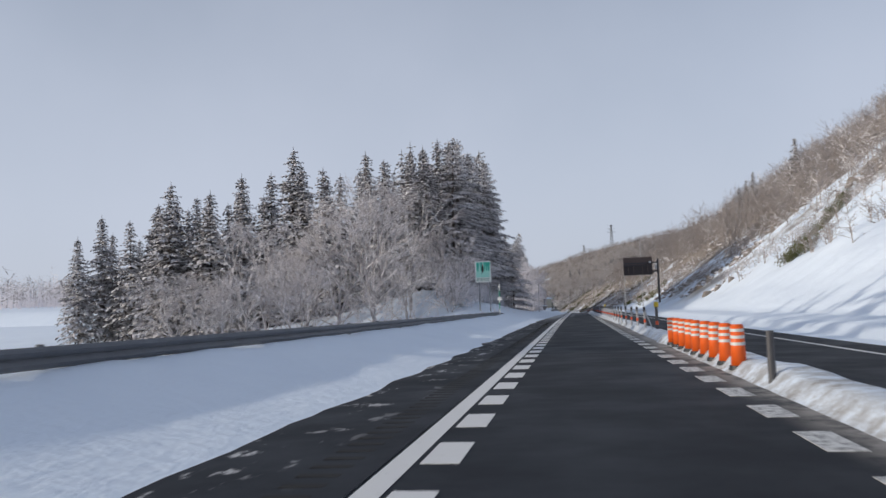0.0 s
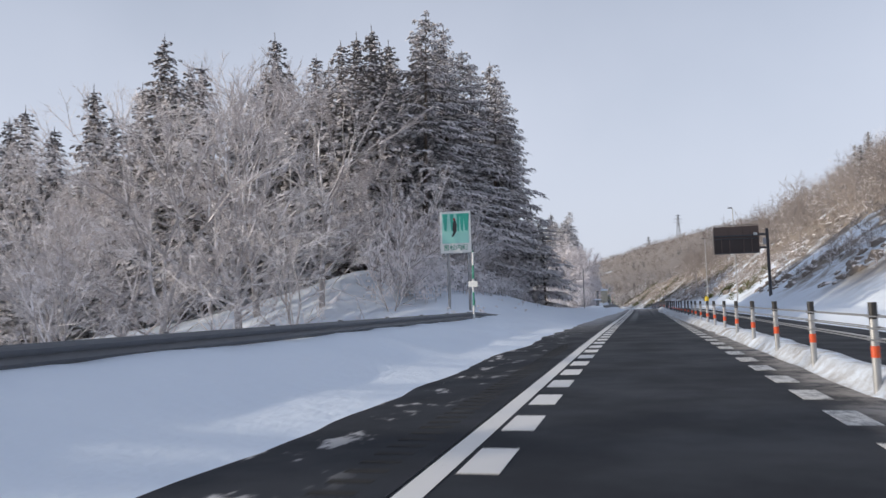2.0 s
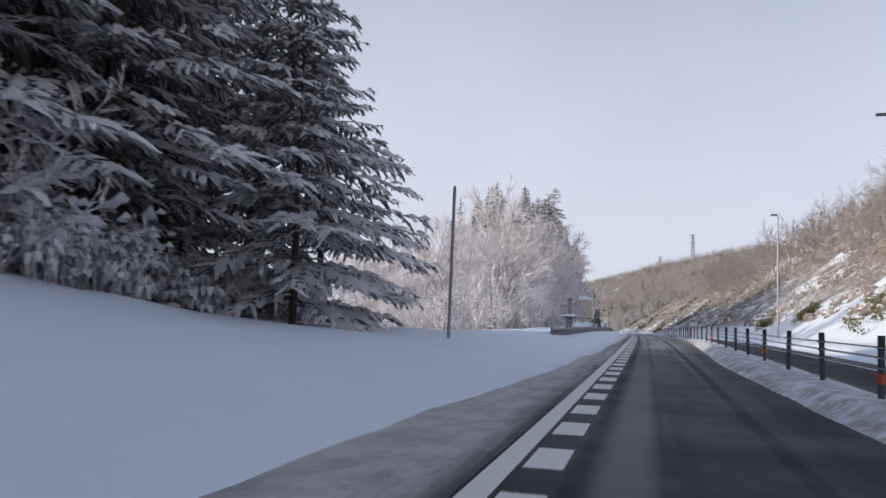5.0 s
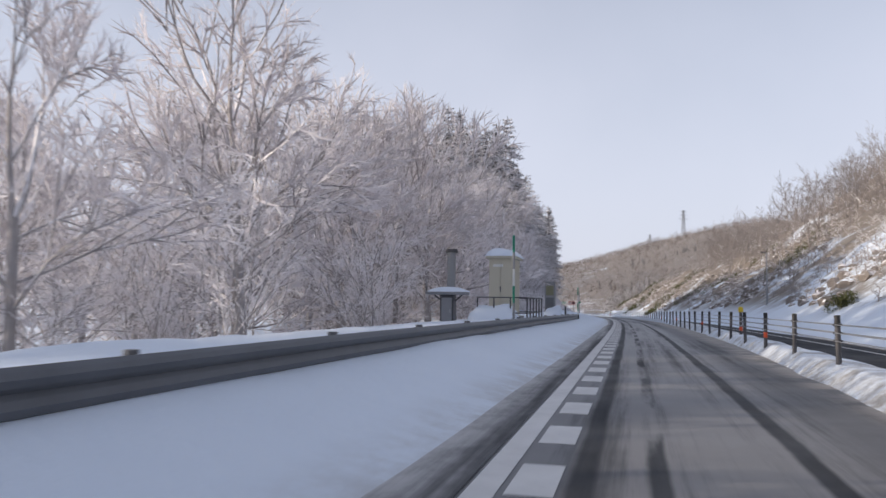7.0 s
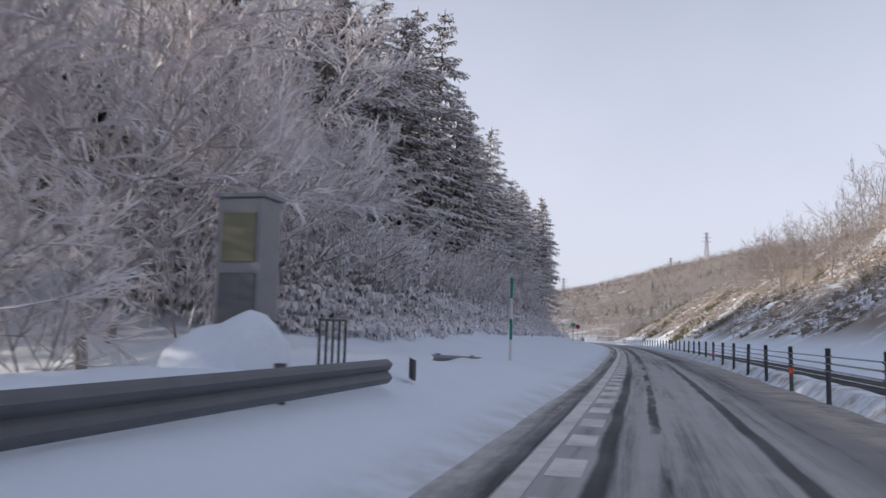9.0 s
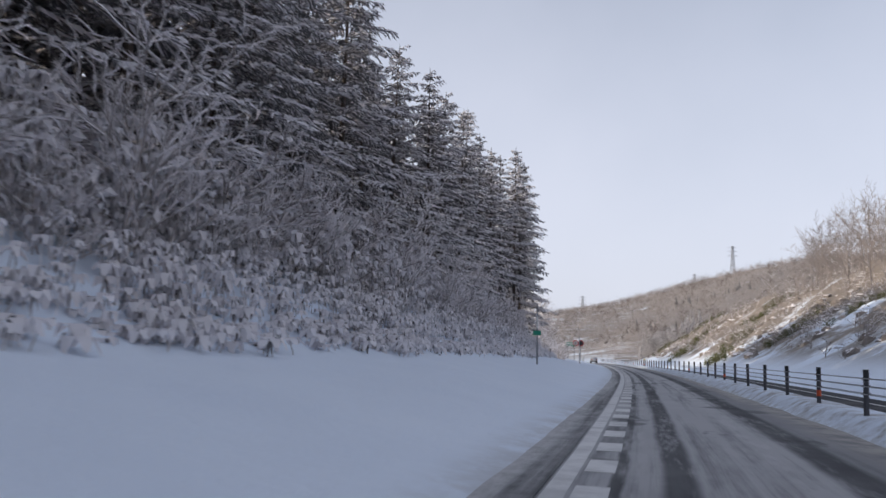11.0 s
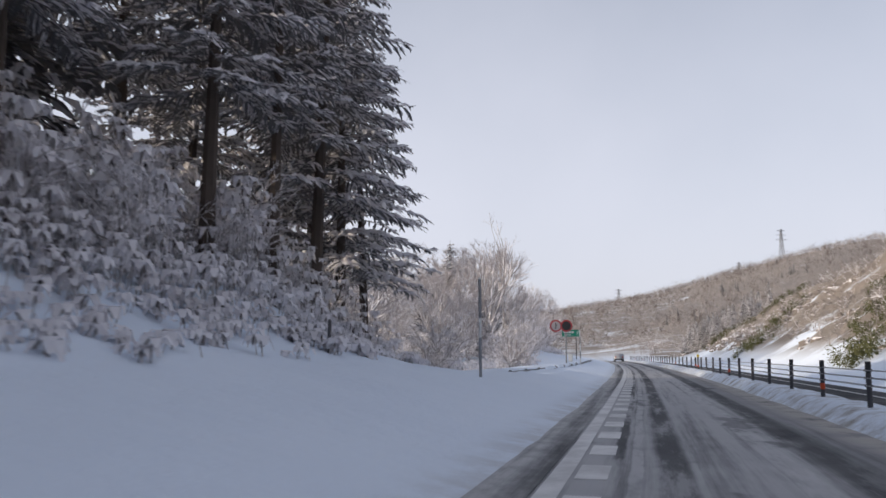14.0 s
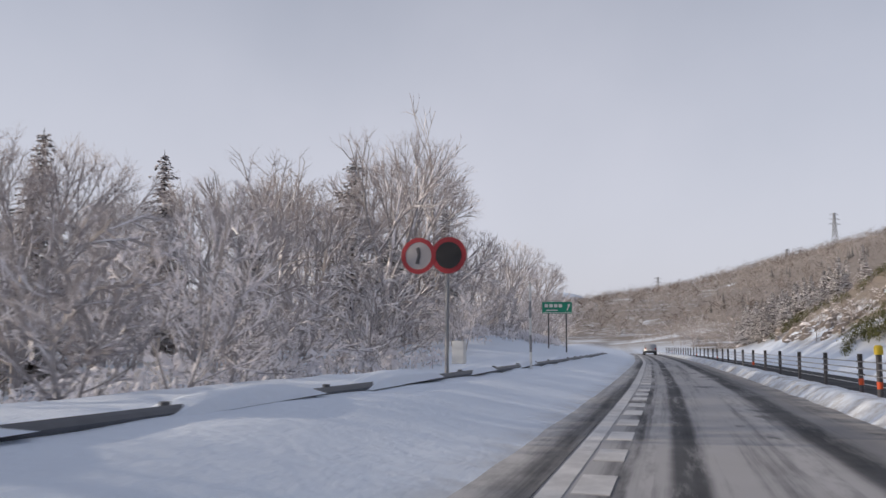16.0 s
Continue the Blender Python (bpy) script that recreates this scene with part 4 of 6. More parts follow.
for x, y, f in ((-42, 374, 0.72), (-36, 386, 0.68), (-33, 396, 0.66), (-39, 362, 0.64), (-34, 371, 0.50), (-46, 352, 0.52), (-30, 380, 0.42), (-40, 344, 0.46)):
    plant("fir_tree", rnd.choice(FIRS), x, y, f, FIR_LABEL, "tree", "firs among the frosted trees")
plant("dead_tree", DEAD, -28.2, 384, 0.74, "tall dead tree with few bare limbs", "tree", "", 0.2)
for i in range(34):
    y = 330 + i * 2.3
    x = float(xl(y)) - (rnd.uniform(6.5, 13.0) if y < 372 else rnd.uniform(8.5, 13))
    plant("frosted_shrub", (RIME_SHRUBS[0], SHRUBS[1], RIME_SHRUBS[1], SHRUBS[0])[i % 4], x, y, rnd.uniform(0.5, 0.95), "low frosted shrub in the snow", "shrub", "shrubs behind the guard rail")
for i in range(26):
    y = 404 + i * 3.8
    x = float(xl(y)) - 12.5 - (i % 3) * 5.0 - rnd.uniform(0, 3)
    plant("broadleaf_tree", LAST[i % 3], x, y, rnd.uniform(0.72, 0.92), BROAD_LABEL, "tree", "frosted trees of the last wood")

# a belt of firs farther back
for i in range(26):
    if 4 <= i <= 10:
        continue
    plant("fir_tree", rnd.choice(FAR_FIRS), -62 - rnd.uniform(0, 9) - 0.12 * i, 300 + i * 4.2, rnd.uniform(0.62, 0.72), FIR_LABEL, "tree", "firs behind the last wood")

# trees that shade the first stretch of the bank
for i in range(30):
    y = 10 + i * 1.9
    plant("fir_tree", rnd.choice(FAR_FIRS), -12 - 0.80 * max(y, 20) - (i % 2) * 3.5 - rnd.uniform(0, 2), y, rnd.uniform(0.85, 1.0), FIR_LABEL, "tree", "firs along the first stretch")

# firs and bare trees on the right-hand valley side
for i in range(64):
    y = 450 + rnd.uniform(0, 26)
    x = float(xl(y)) + 15.5 + rnd.uniform(0, 15)
    plant("fir_tree", rnd.choice(SMALL_FIRS), x, y, rnd.uniform(0.42, 0.66), "snowy fir on the valley side", "tree", "firs on the valley side")
for x, y, s in ((46, 171, 0.9), (40, 200, 0.8), (52, 240, 1.0), (55, 262, 0.9), (44, 300, 0.7)):
    plant("fir_tree", rnd.choice(SMALL_FIRS), x, y, s, "snowy fir on the valley side", "tree", "firs on the valley side")
for i in range(58):
    y = rnd.uniform(92, 335)
    plant("bare_tree", rnd.choice(BROWN), float(xl(y)) + rnd.uniform(26, 46), y, float(np.interp(y, [92, 180, 260], [0.42, 0.55, 0.75])) * rnd.uniform(0.75, 1.15), "bare brown broadleaf tree on the valley side", "tree", "bare trees on the valley side")
for i in range(16):
    y = rnd.uniform(340, 402)
    plant("bare_tree", rnd.choice(BROWN), 19.0 + rnd.uniform(0, 11), y, rnd.uniform(0.6, 0.95), "tall bare brown broadleaf tree above the cut slope", "tree", "bare trees on the valley side")


def brush_field(name, places, tall, blades, mats, label, category, seed, width=0.05, low=0.25, wide=0.42, stem=1.3):
    """Many small leafless trees or clumps as one mass."""
    r = random.Random(seed)
    st = Sticks()
    for x, y, z, s in places:
        h = tall * s * r.uniform(0.7, 1.25)
        base = Vector((x, y, z - 0.2))
        lean = Vector((r.uniform(-.15, .15), r.uniform(-.15, .15), 1)).normalized()
        st.stick(base, base + lean * h * 0.8, width * stem, width * 0.3, 0, 3)
        tone = r.randrange(len(mats))
        for k in range(blades):
            f = low + (0.85 - low) * (k + r.random()) / blades
            w = r.uniform(0, 6.28)
            a = base + lean * h * f
            d = Vector((math.cos(w), math.sin(w), r.uniform(0.0, 1.1))).normalized()
            l = h * wide * (1.15 - 0.55 * f) * r.uniform(0.5, 1.2)
            c = d.cross(Vector((r.uniform(-1, 1), r.uniform(-1, 1), r.uniform(-1, 1)))).normalized() * width * 0.7
            st.face((a - c, a + c, a + d * l), tone)
            for q in range(3):
                e = a + d * l * r.uniform(0.25, 0.9)
                g = (d * 0.6 + Vector((r.uniform(-1, 1), r.uniform(-1, 1), r.uniform(-.5, 1.0)))).normalized()
                st.face((e - c * 0.7, e + c * 0.7, e + g * l * r.uniform(0.35, 0.7)), tone)
    ob = new(name, st.mesh(name, mats))
    return tagged(ob, label, category, kind="stuff")


def scatter(n, y_range, u_range, seed, clump=0.0, grow=None):
    """Places on the land, thinned by a soft pattern."""
    r = np.random.RandomState(seed)
    y, u = r.uniform(*y_range, n), r.uniform(*u_range, n)
    x = xl(y) + u
    keep = waves(x, y, 30, seed + 1) > clump
    x, y = x[keep], y[keep]
    z = land(x, y)
    s = r.uniform(0.7, 1.2, len(x))
    return list(zip(x, y, z, s))


brush_field("hillside_wood", scatter(2900, (60, 400), (30, 100), 101, -1.2), 5.6, 12, ["brown_twig", "brown_twig", "limb"],
            "bare grey-brown wood along the top of the valley side", "woodland", 5, 0.05)
brush_field("slope_bushes", scatter(700, (55, 150), (19, 42), 105, -0.1) + scatter(260, (150, 330), (15, 26), 106, 0.1) + scatter(420, (325, 470), (15, 50), 107, -0.2), 2.0, 12, ["brown_twig", "brown_twig", "limb"],
            "brown leafless bushes dotted over the snow slope", "scrub", 12, 0.04, 0.05, 0.6)
brush_field("hillside_scrub", scatter(3000, (78, 330), (17, 56), 103, -0.5) + scatter(1500, (330, 470), (17, 60), 104, -0.6), 1.5, 8, ["brown_twig", "brown_twig", "twig"],
            "dry brown scrub sticking out of the snow slope", "scrub", 6, 0.03, 0.05, 0.7)
r_ = np.random.RandomState(33)
fy = 500 + 760 * r_.uniform(0, 1, 11000) ** 1.2
fx = r_.uniform(-330, 190, 11000)
ok = (fx - xl(fy) > 12) | (land(fx, fy) > zr(fy) + 1.5)
near_ = ok & (fy < 640)
far_ = ok & (fy >= 640)
brush_field("flank_wood", list(zip(fx[near_], fy[near_], land(fx[near_], fy[near_]), r_.uniform(0.8, 1.3, near_.sum()))), 5.0, 12, ["brown_twig", "hazed_twig", "limb"],
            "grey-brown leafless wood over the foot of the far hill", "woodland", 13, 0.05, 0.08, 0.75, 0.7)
brush_field("far_hill_wood", list(zip(fx[far_], fy[far_], land(fx[far_], fy[far_]), r_.uniform(0.8, 1.3, far_.sum()))), 5.2, 6, ["hazed_twig", "brown_twig", "fir_trunk"],
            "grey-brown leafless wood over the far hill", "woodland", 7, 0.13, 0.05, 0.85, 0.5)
brush_field("last_wood_thicket", scatter(620, (345, 440), (-48, -20), 131, -2), 5.5, 12, ["brown_rime_twig", "limb"],
            "grey-brown thicket filling the wood behind the frosted trees", "woodland", 15, 0.045, 0.05, 0.5)
ly = r_.uniform(230, 420, 2400)
lx = -ly * r_.uniform(0.40, 0.80, 2400)
brush_field("far_left_wood", list(zip(lx, ly, land(lx, ly), r_.uniform(0.8, 1.3, 2400))), 9, 5, ["twig", "brown_twig"],
            "hazy frosted wood on the low hill far off", "woodland", 8, 0.16)


def fir_field(name, places, tall, label, seed):
    """Far firs as one mass of stacked skirts."""
    r = random.Random(seed)
    st = Sticks()
    for x, y, z, s in places:
        h, rad = tall * s, tall * s * 0.2
        w0 = r.uniform(0, 6.28)
        for j in range(6):
            z0 = z + h * (0.10 + 0.14 * j)
            rr = rad * (1.05 - 0.16 * j) * r.uniform(0.85, 1.1)
            apex = Vector((x, y, z0 + h * 0.26))
            ring = [Vector((x + math.cos(w0 + q * 1.047) * rr * r.uniform(0.7, 1.2), y + math.sin(w0 + q * 1.047) * rr * r.uniform(0.7, 1.2), z0 - r.uniform(0, 0.05) * h)) for q in range(6)]
            for q in range(6):
                st.face((apex, ring[q], ring[(q + 1) % 6].lerp(ring[q], 0.25)), 0)
    return tagged(new(name, st.mesh(name, ["needles"])), label, "woodland", kind="stuff")


fy = r_.uniform(520, 1050, 900)
fx = r_.uniform(-190, 80, 900)
ok = (waves(fx, fy, 160, 40) > 0.45) & (fx - xl(fy) > 14)
fir_field("far_hill_firs", list(zip(fx[ok], fy[ok], land(fx[ok], fy[ok]), r_.uniform(0.6, 1.1, ok.sum()))), 7, "scattered dark firs among the far leafless wood", 9)


def bush_field(name, places, label, category, leaf, seed, snowy=True, wide=0.55, leaves=18, pads=7, bit=1.0, broad=1.0):
    """Low leafy clumps bent under snow."""
    r = random.Random(seed)
    st = Sticks()
    for x, y, z, s in places:
        c = Vector((x, y, z))
        size = wide * s
        for k in range(leaves):
            w = r.uniform(0, 6.28)
            out = Vector((math.cos(w), math.sin(w), 0))
            a = c + out * size * r.uniform(0, 0.7) + Vector((0, 0, size * r.uniform(0.15, 1.15)))
            mid = a + out * size * bit * 0.22 + Vector((0, 0, size * bit * r.uniform(0.02, 0.18)))
            tip = mid + out * size * bit * r.uniform(0.08, 0.3) - Vector((0, 0, size * bit * r.uniform(0.15, 0.45)))
            side = Vector((-out.y, out.x, 0)) * size * bit * broad * r.uniform(0.05, 0.11)
            st.face((a, mid - side, mid + side), 0)
            st.face((mid - side, tip, mid + side), 0)
        st.stick(c - Vector((0, 0, 0.3)), c + Vector((0, 0, size * 0.9)), 0.02, 0.012, 0, 3)
        if snowy:
            for k in range(pads):
                w = r.uniform(0, 6.28)
                p = c + Vector((math.cos(w), math.sin(w), 0)) * size * r.uniform(0.1, 0.8) + Vector((0, 0, size * r.uniform(0.45, 1.25)))
                rad = size * bit * r.uniform(0.12, 0.28)
                flat = r.uniform(0.5, 1.0)
                ring = [p + Vector((math.cos(q * 1.047 + w) * rad * r.uniform(0.7, 1.2), math.sin(q * 1.047 + w) * rad * r.uniform(0.7, 1.2), -rad * r.uniform(0.4, 1.2) * flat)) for q in range(6)]
                top = p + Vector((r.uniform(-.2, .2) * rad, r.uniform(-.2, .2) * rad, rad * 0.3))
                for q in range(6):
                    st.face((top, ring[q], ring[(q + 1) % 6]), 1)
    return tagged(new(name, st.mesh(name, [leaf, "bough_snow"])), label, category, kind="stuff")


def sasa_field(name, places, label, seed, stems=4, tall=0.9, size=0.24):
    """Bamboo grass and brambles: bowed umbrellas of leaves, each finger loaded with snow."""
    r = random.Random(seed)
    st = Sticks()
    for x, y, z, s in places:
        for k in range(stems):
            w0 = r.uniform(0, 6.28)
            base = Vector((x + r.uniform(-0.5, 0.5), y + r.uniform(-0.5, 0.5), z - 0.15))
            h = tall * s * r.uniform(0.15, 1.05)
            top = base + Vector((r.uniform(-0.15, 0.15), r.uniform(-0.15, 0.15), h + 0.15))
            st.stick(base, top, 0.014, 0.010, 0, 3)
            wide = size * r.uniform(0.7, 1.35)
            n = r.randrange(5, 8)
            for q in range(n):
                w = w0 + 6.283 * q / n + r.uniform(-0.3, 0.3)
                out = Vector((math.cos(w), math.sin(w), 0))
                side = Vector((-out.y, out.x, 0)) * wide * r.uniform(0.30, 0.46)
                arch = top + out * wide * r.uniform(0.5, 0.8) + Vector((0, 0, wide * r.uniform(-0.05, 0.22)))
                low = arch + out * wide * r.uniform(0.2, 0.5) - Vector((0, 0, wide * r.uniform(0.4, 1.0)))
                mat = 1 if r.random() < 0.9 else 0
                st.face((top - side * 0.5, top + side * 0.5, arch + side, arch - side), mat)
                st.face((arch - side, arch + side, low + side * 0.35, low - side * 0.35), mat)
                if r.random() < 0.28:
                    dark = top + out * wide * 0.4 - Vector((0, 0, wide * r.uniform(0.7, 1.6)))
                    st.face((top - side * 0.4, top + side * 0.4, dark), 2)
    return tagged(new(name, st.mesh(name, ["bush", "bough_snow", "dark_leaf"])), label, "bushes", kind="stuff")


bush_field("tall_bank_bushes", scatter(300, (206, 328), (-13.4, -10.4), 114, -2), "tall evergreen bushes bowed under clumps of snow on the bank", "bushes", "bush", 25, True, 1.5, 40, 24, 0.5)
bush_field("tall_first_bushes", scatter(230, (85, 131), (-13.5, -9.4), 115, -2), "tall evergreen bushes bowed under snow below the firs", "bushes", "bush", 26, True, 1.3, 40, 24, 0.5)
sasa_field("bank_edge_bamboo_grass", scatter(480, (208, 322), (-8.4, -6.4), 118, -2), "low bamboo grass pressed flat by snow along the bank", 30, 5, 0.32, 0.20)
sasa_field("bank_bamboo_grass", scatter(1350, (207, 326), (-13.4, -8.0), 111, -2), "bamboo grass and brambles bowed under snow on the bank", 21, 5, 0.9, 0.19)
sasa_field("tall_bank_brambles", scatter(680, (207, 326), (-13.2, -9.6), 117, -2), "tall brambles bowed under snow below the firs", 28, 9, 2.7, 0.22)
sasa_field("first_bank_bamboo_grass", scatter(430, (90, 131), (-13.4, -9.2), 112, -2), "bamboo grass bowed under snow below the firs", 22, 6, 1.2, 0.20)
sasa_field("bank_stalks", scatter(11, (82, 104), (-9.5, -5.0), 119, -2), "a few snow-capped dry stalks sticking out of the bank", 29, 2, 0.30, 0.12)
bush_field("last_bank_bushes", scatter(520, (330, 420), (-15, -7.5), 113, -0.6), "snow-covered low bushes behind the guard rail", "bushes", "bush", 23)
def rock_face(name, places, label, seed):
    """Angular boulders and ledges that break through the snow of the cut slope."""
    r = random.Random(seed)
    st = Sticks()
    for x, y, z, s in places:
        w, d, h = s * r.uniform(0.25, 0.8), s * r.uniform(0.25, 0.6), s * r.uniform(0.2, 0.6)
        c = Vector((x, y, z - 0.15))
        turn = r.uniform(0, 6.28)
        rings = []
        for k, (f, q) in enumerate(((1.0, -0.3), (0.92, 0.45), (0.55, 0.95))):
            ring_ = []
            for a in range(7):
                ang = turn + a * 0.8976 + r.uniform(-0.25, 0.25)
                ring_.append(c + Vector((math.cos(ang) * w * f * r.uniform(0.75, 1.15), math.sin(ang) * d * f * r.uniform(0.75, 1.15), h * (q + r.uniform(-0.15, 0.15)))))
            rings.append(ring_)
        for lo, hi in zip(rings[:-1], rings[1:]):
            for a in range(7):
                st.face((lo[a], lo[(a + 1) % 7], hi[(a + 1) % 7], hi[a]), 0)
        st.face(rings[-1], 0)
    return tagged(new(name, st.mesh(name, ["rock"])), label, "rocks", kind="stuff")


rock_face("slope_rocks", scatter(2400, (85, 335), (15.5, 34), 141, 0.1) + scatter(900, (335, 470), (15.5, 30), 142, 0.1), "grey-brown rocks and ledges breaking through the snowy cut slope", 43)
hedge = []
for ends, count, wide_ in (((17.0, 68, 28.0, 88), 110, 1.0), ((2.0, 344, 12.0, 386), 150, 2.2), ((10.0, 382, 24.0, 400), 130, 2.5), ((-3.0, 396, 6.0, 424), 120, 2.2), ((-6.0, 440, -1.0, 462), 90, 2.6), ((-1.0, 440, 14.0, 442), 60, 2.2),
                           ((15.0, 322, 27.0, 318), 110, 2.5), ((14.2, 189, 15.4, 191), 30, 0.8), ((20.0, 270, 28.0, 290), 90, 3.0), ((9.0, 330, 14.0, 338), 90, 1.6), ((13.0, 205, 13.6, 206), 16, 0.7), ((14.0, 160, 17.0, 172), 40, 1.5)):
    for i in range(count):
        t = rnd.random()
        x, y = ends[0] + (ends[2] - ends[0]) * t + rnd.gauss(0, 0.6) * wide_, ends[1] + (ends[3] - ends[1]) * t + rnd.gauss(0, 0.6) * wide_
        if x - float(xl(y)) > 13:
            hedge.append((x, y, ground_at(x, y), rnd.uniform(0.45, 0.85)))
bush_field("bamboo_grass", hedge, "olive green bamboo grass on the snowy cut slope", "bushes", "bamboo", 24, False, 1.0, 64, 0, 0.45, 2.4)

# ---- roadside things ----
def cable_barrier():
    """Posts and wire ropes that part the two lanes."""
    top = tagged(empty("cable_barrier", pose(0, 0, 0)), "galvanised wire-rope barrier on round posts in the snow ridge", "barrier")
    bm = rod((0, 0, 0), (0, 0, 1.08), 0.049, 0.049, 12)
    for z in (0.66, 0.80, 0.94):
        add_box(bm, (0.15, 0.03, 0.035), (0, 0, z))
    add_rod(bm, (0, 0, 1.08), (0, 0, 1.10), 0.049, 0.03, 12)
    post = part("post", bm, "steel")
    post_me = post.data
    bpy.data.objects.remove(post)
    cap_me = part("cap", rod((0, 0, 0.90), (0, 0, 1.105), 0.052, 0.052, 12), "black").data
    band_me = part("reflector_band", rod((0, 0, 0.44), (0, 0, 0.58), 0.052, 0.052, 12), "red_band").data
    for me in (cap_me, band_me):
        for o in [o for o in bpy.data.objects if o.data == me]:
            bpy.data.objects.remove(o)
    ys = np.interp(np.arange(-3, 106), [-3, 0, 1, 8, 13, 17, 20, 23, 35, 41, 59, 66, 77, 105], [34.6, 45.6, 49.2, 74.4, 93.5, 110.2, 121.7, 133.7, 182.0, 206.6, 280.7, 310.7, 354.9, 467.0])
    dark_me = post_me.copy()
    dark_me.materials.clear()
    dark_me.materials.append(MAT["dark_steel"])
    ends = []
    for i, y in enumerate(ys):
        x, z = float(xl(y)) + post_offset(y), float(zr(y))
        p = share("post", post_me if y < 92 else dark_me, top, pose(x, y, z, rnd.uniform(-1, 1), rnd.uniform(-1.5, 1.5), 0))
        share("cap", cap_me, p)
        if y < 118 or i % 5 == 0:
            share("reflector_band", band_me, p, label="faded red reflective band")
        ends.append((x, y, z))
    for h in (0.66, 0.80, 0.94):
        cu = Sticks()
        for a, b in zip(ends[:-1], ends[1:]):
            for s in (-1, 1):
                off = Vector((0.07 * s, 0, h))
                cu.stick(Vector(a) + off, Vector(b) + off, 0.010, 0.010, 0, 4)
        share("cable", cu.mesh("cable", ["steel"]), top)
    brace = part("end_brace", rod((ends[0][0], ends[0][1], ends[0][2] + 0.95), (ends[0][0] + 0.05, ends[0][1] - 3.2, ends[0][2] + 0.1), 0.025, 0.025, 8), "steel", top, "slanting end brace")
    return top


def post_offset(y):
    return float(np.interp(y, [0, 32, 50, 95, 120, 140, 190, 285, 325, 352, 400], [4.1, 4.42, 4.24, 4.3, 4.2, 4.3, 4.55, 4.85, 4.92, 5.0, 5.0]))


cable_barrier()


def on_road(u, y, h=0.0):
    return float(xl(y)) + u, y, float(zr(y)) + h


def guide_drum(x, y, z):
    """Orange flexible lane drum with three reflective bands."""
    t = tagged(empty("guide_drum", pose(x, y, z, 0, rnd.uniform(-2, 2), rnd.uniform(0, 360))), "orange plastic guide drum with three white bands in the snow", "traffic drum", "row of guide drums")
    t.scale = (0.94, 0.94, 0.82)
    bm = rod((0, 0, 0.04), (0, 0, 0.86), 0.135, 0.118, 20)
    add_rod(bm, (0, 0, 0.86), (0, 0, 0.89), 0.118, 0.085, 20)
    part("body", bm, "orange", t, "", True)
    for h in (0.46, 0.60, 0.74):
        r = 0.135 - 0.017 * (h + 0.035) / 0.82
        part("reflective_band", rod((0, 0, h), (0, 0, h + 0.065), r + 0.006, r + 0.004, 20), "white_band", t)
    part("foot", rod((0, 0, -0.05), (0, 0, 0.045), 0.19, 0.16, 20), "black", t, "dark rubber foot")
    return t


for i in range(9):
    y = 14.0 + 1.15 * i
    x, y, z = on_road(4.16, y, 0.08)
    guide_drum(x, y, z)


def marker_post(x, y, z, yellow=True):
    """Single dark post, some with a yellow head."""
    t = tagged(empty("marker_post", pose(x, y, z)), "dark delineator post with a yellow head in the snow ridge" if yellow else "single dark steel post standing in the snow ridge", "post", "marker posts")
    part("post", rod((0, 0, 0), (0, 0, 1.12 if yellow else 0.78), 0.055, 0.055, 12), "dark_steel", t)
    if yellow:
        part("band", rod((0, 0, 0.42), (0, 0, 0.56), 0.058, 0.058, 12), "red_band", t, "red reflective band")
    if yellow:
        bm = rod((0, 0, 1.10), (0, 0, 1.26), 0.085, 0.085, 14)
        add_rod(bm, (0, 0, 1.26), (0, 0, 1.29), 0.085, 0.05, 14)
        part("head", bm, "yellow", t, "yellow reflector head")
    return t


marker_post(*on_road(4.1, 11.4), False)
marker_post(*on_road(4.55, 31.3), True)
marker_post(*on_road(4.3, 78.3), True)
marker_post(*on_road(4.85, 178.0), True)
marker_post(*on_road(5.05, 353.6), True)


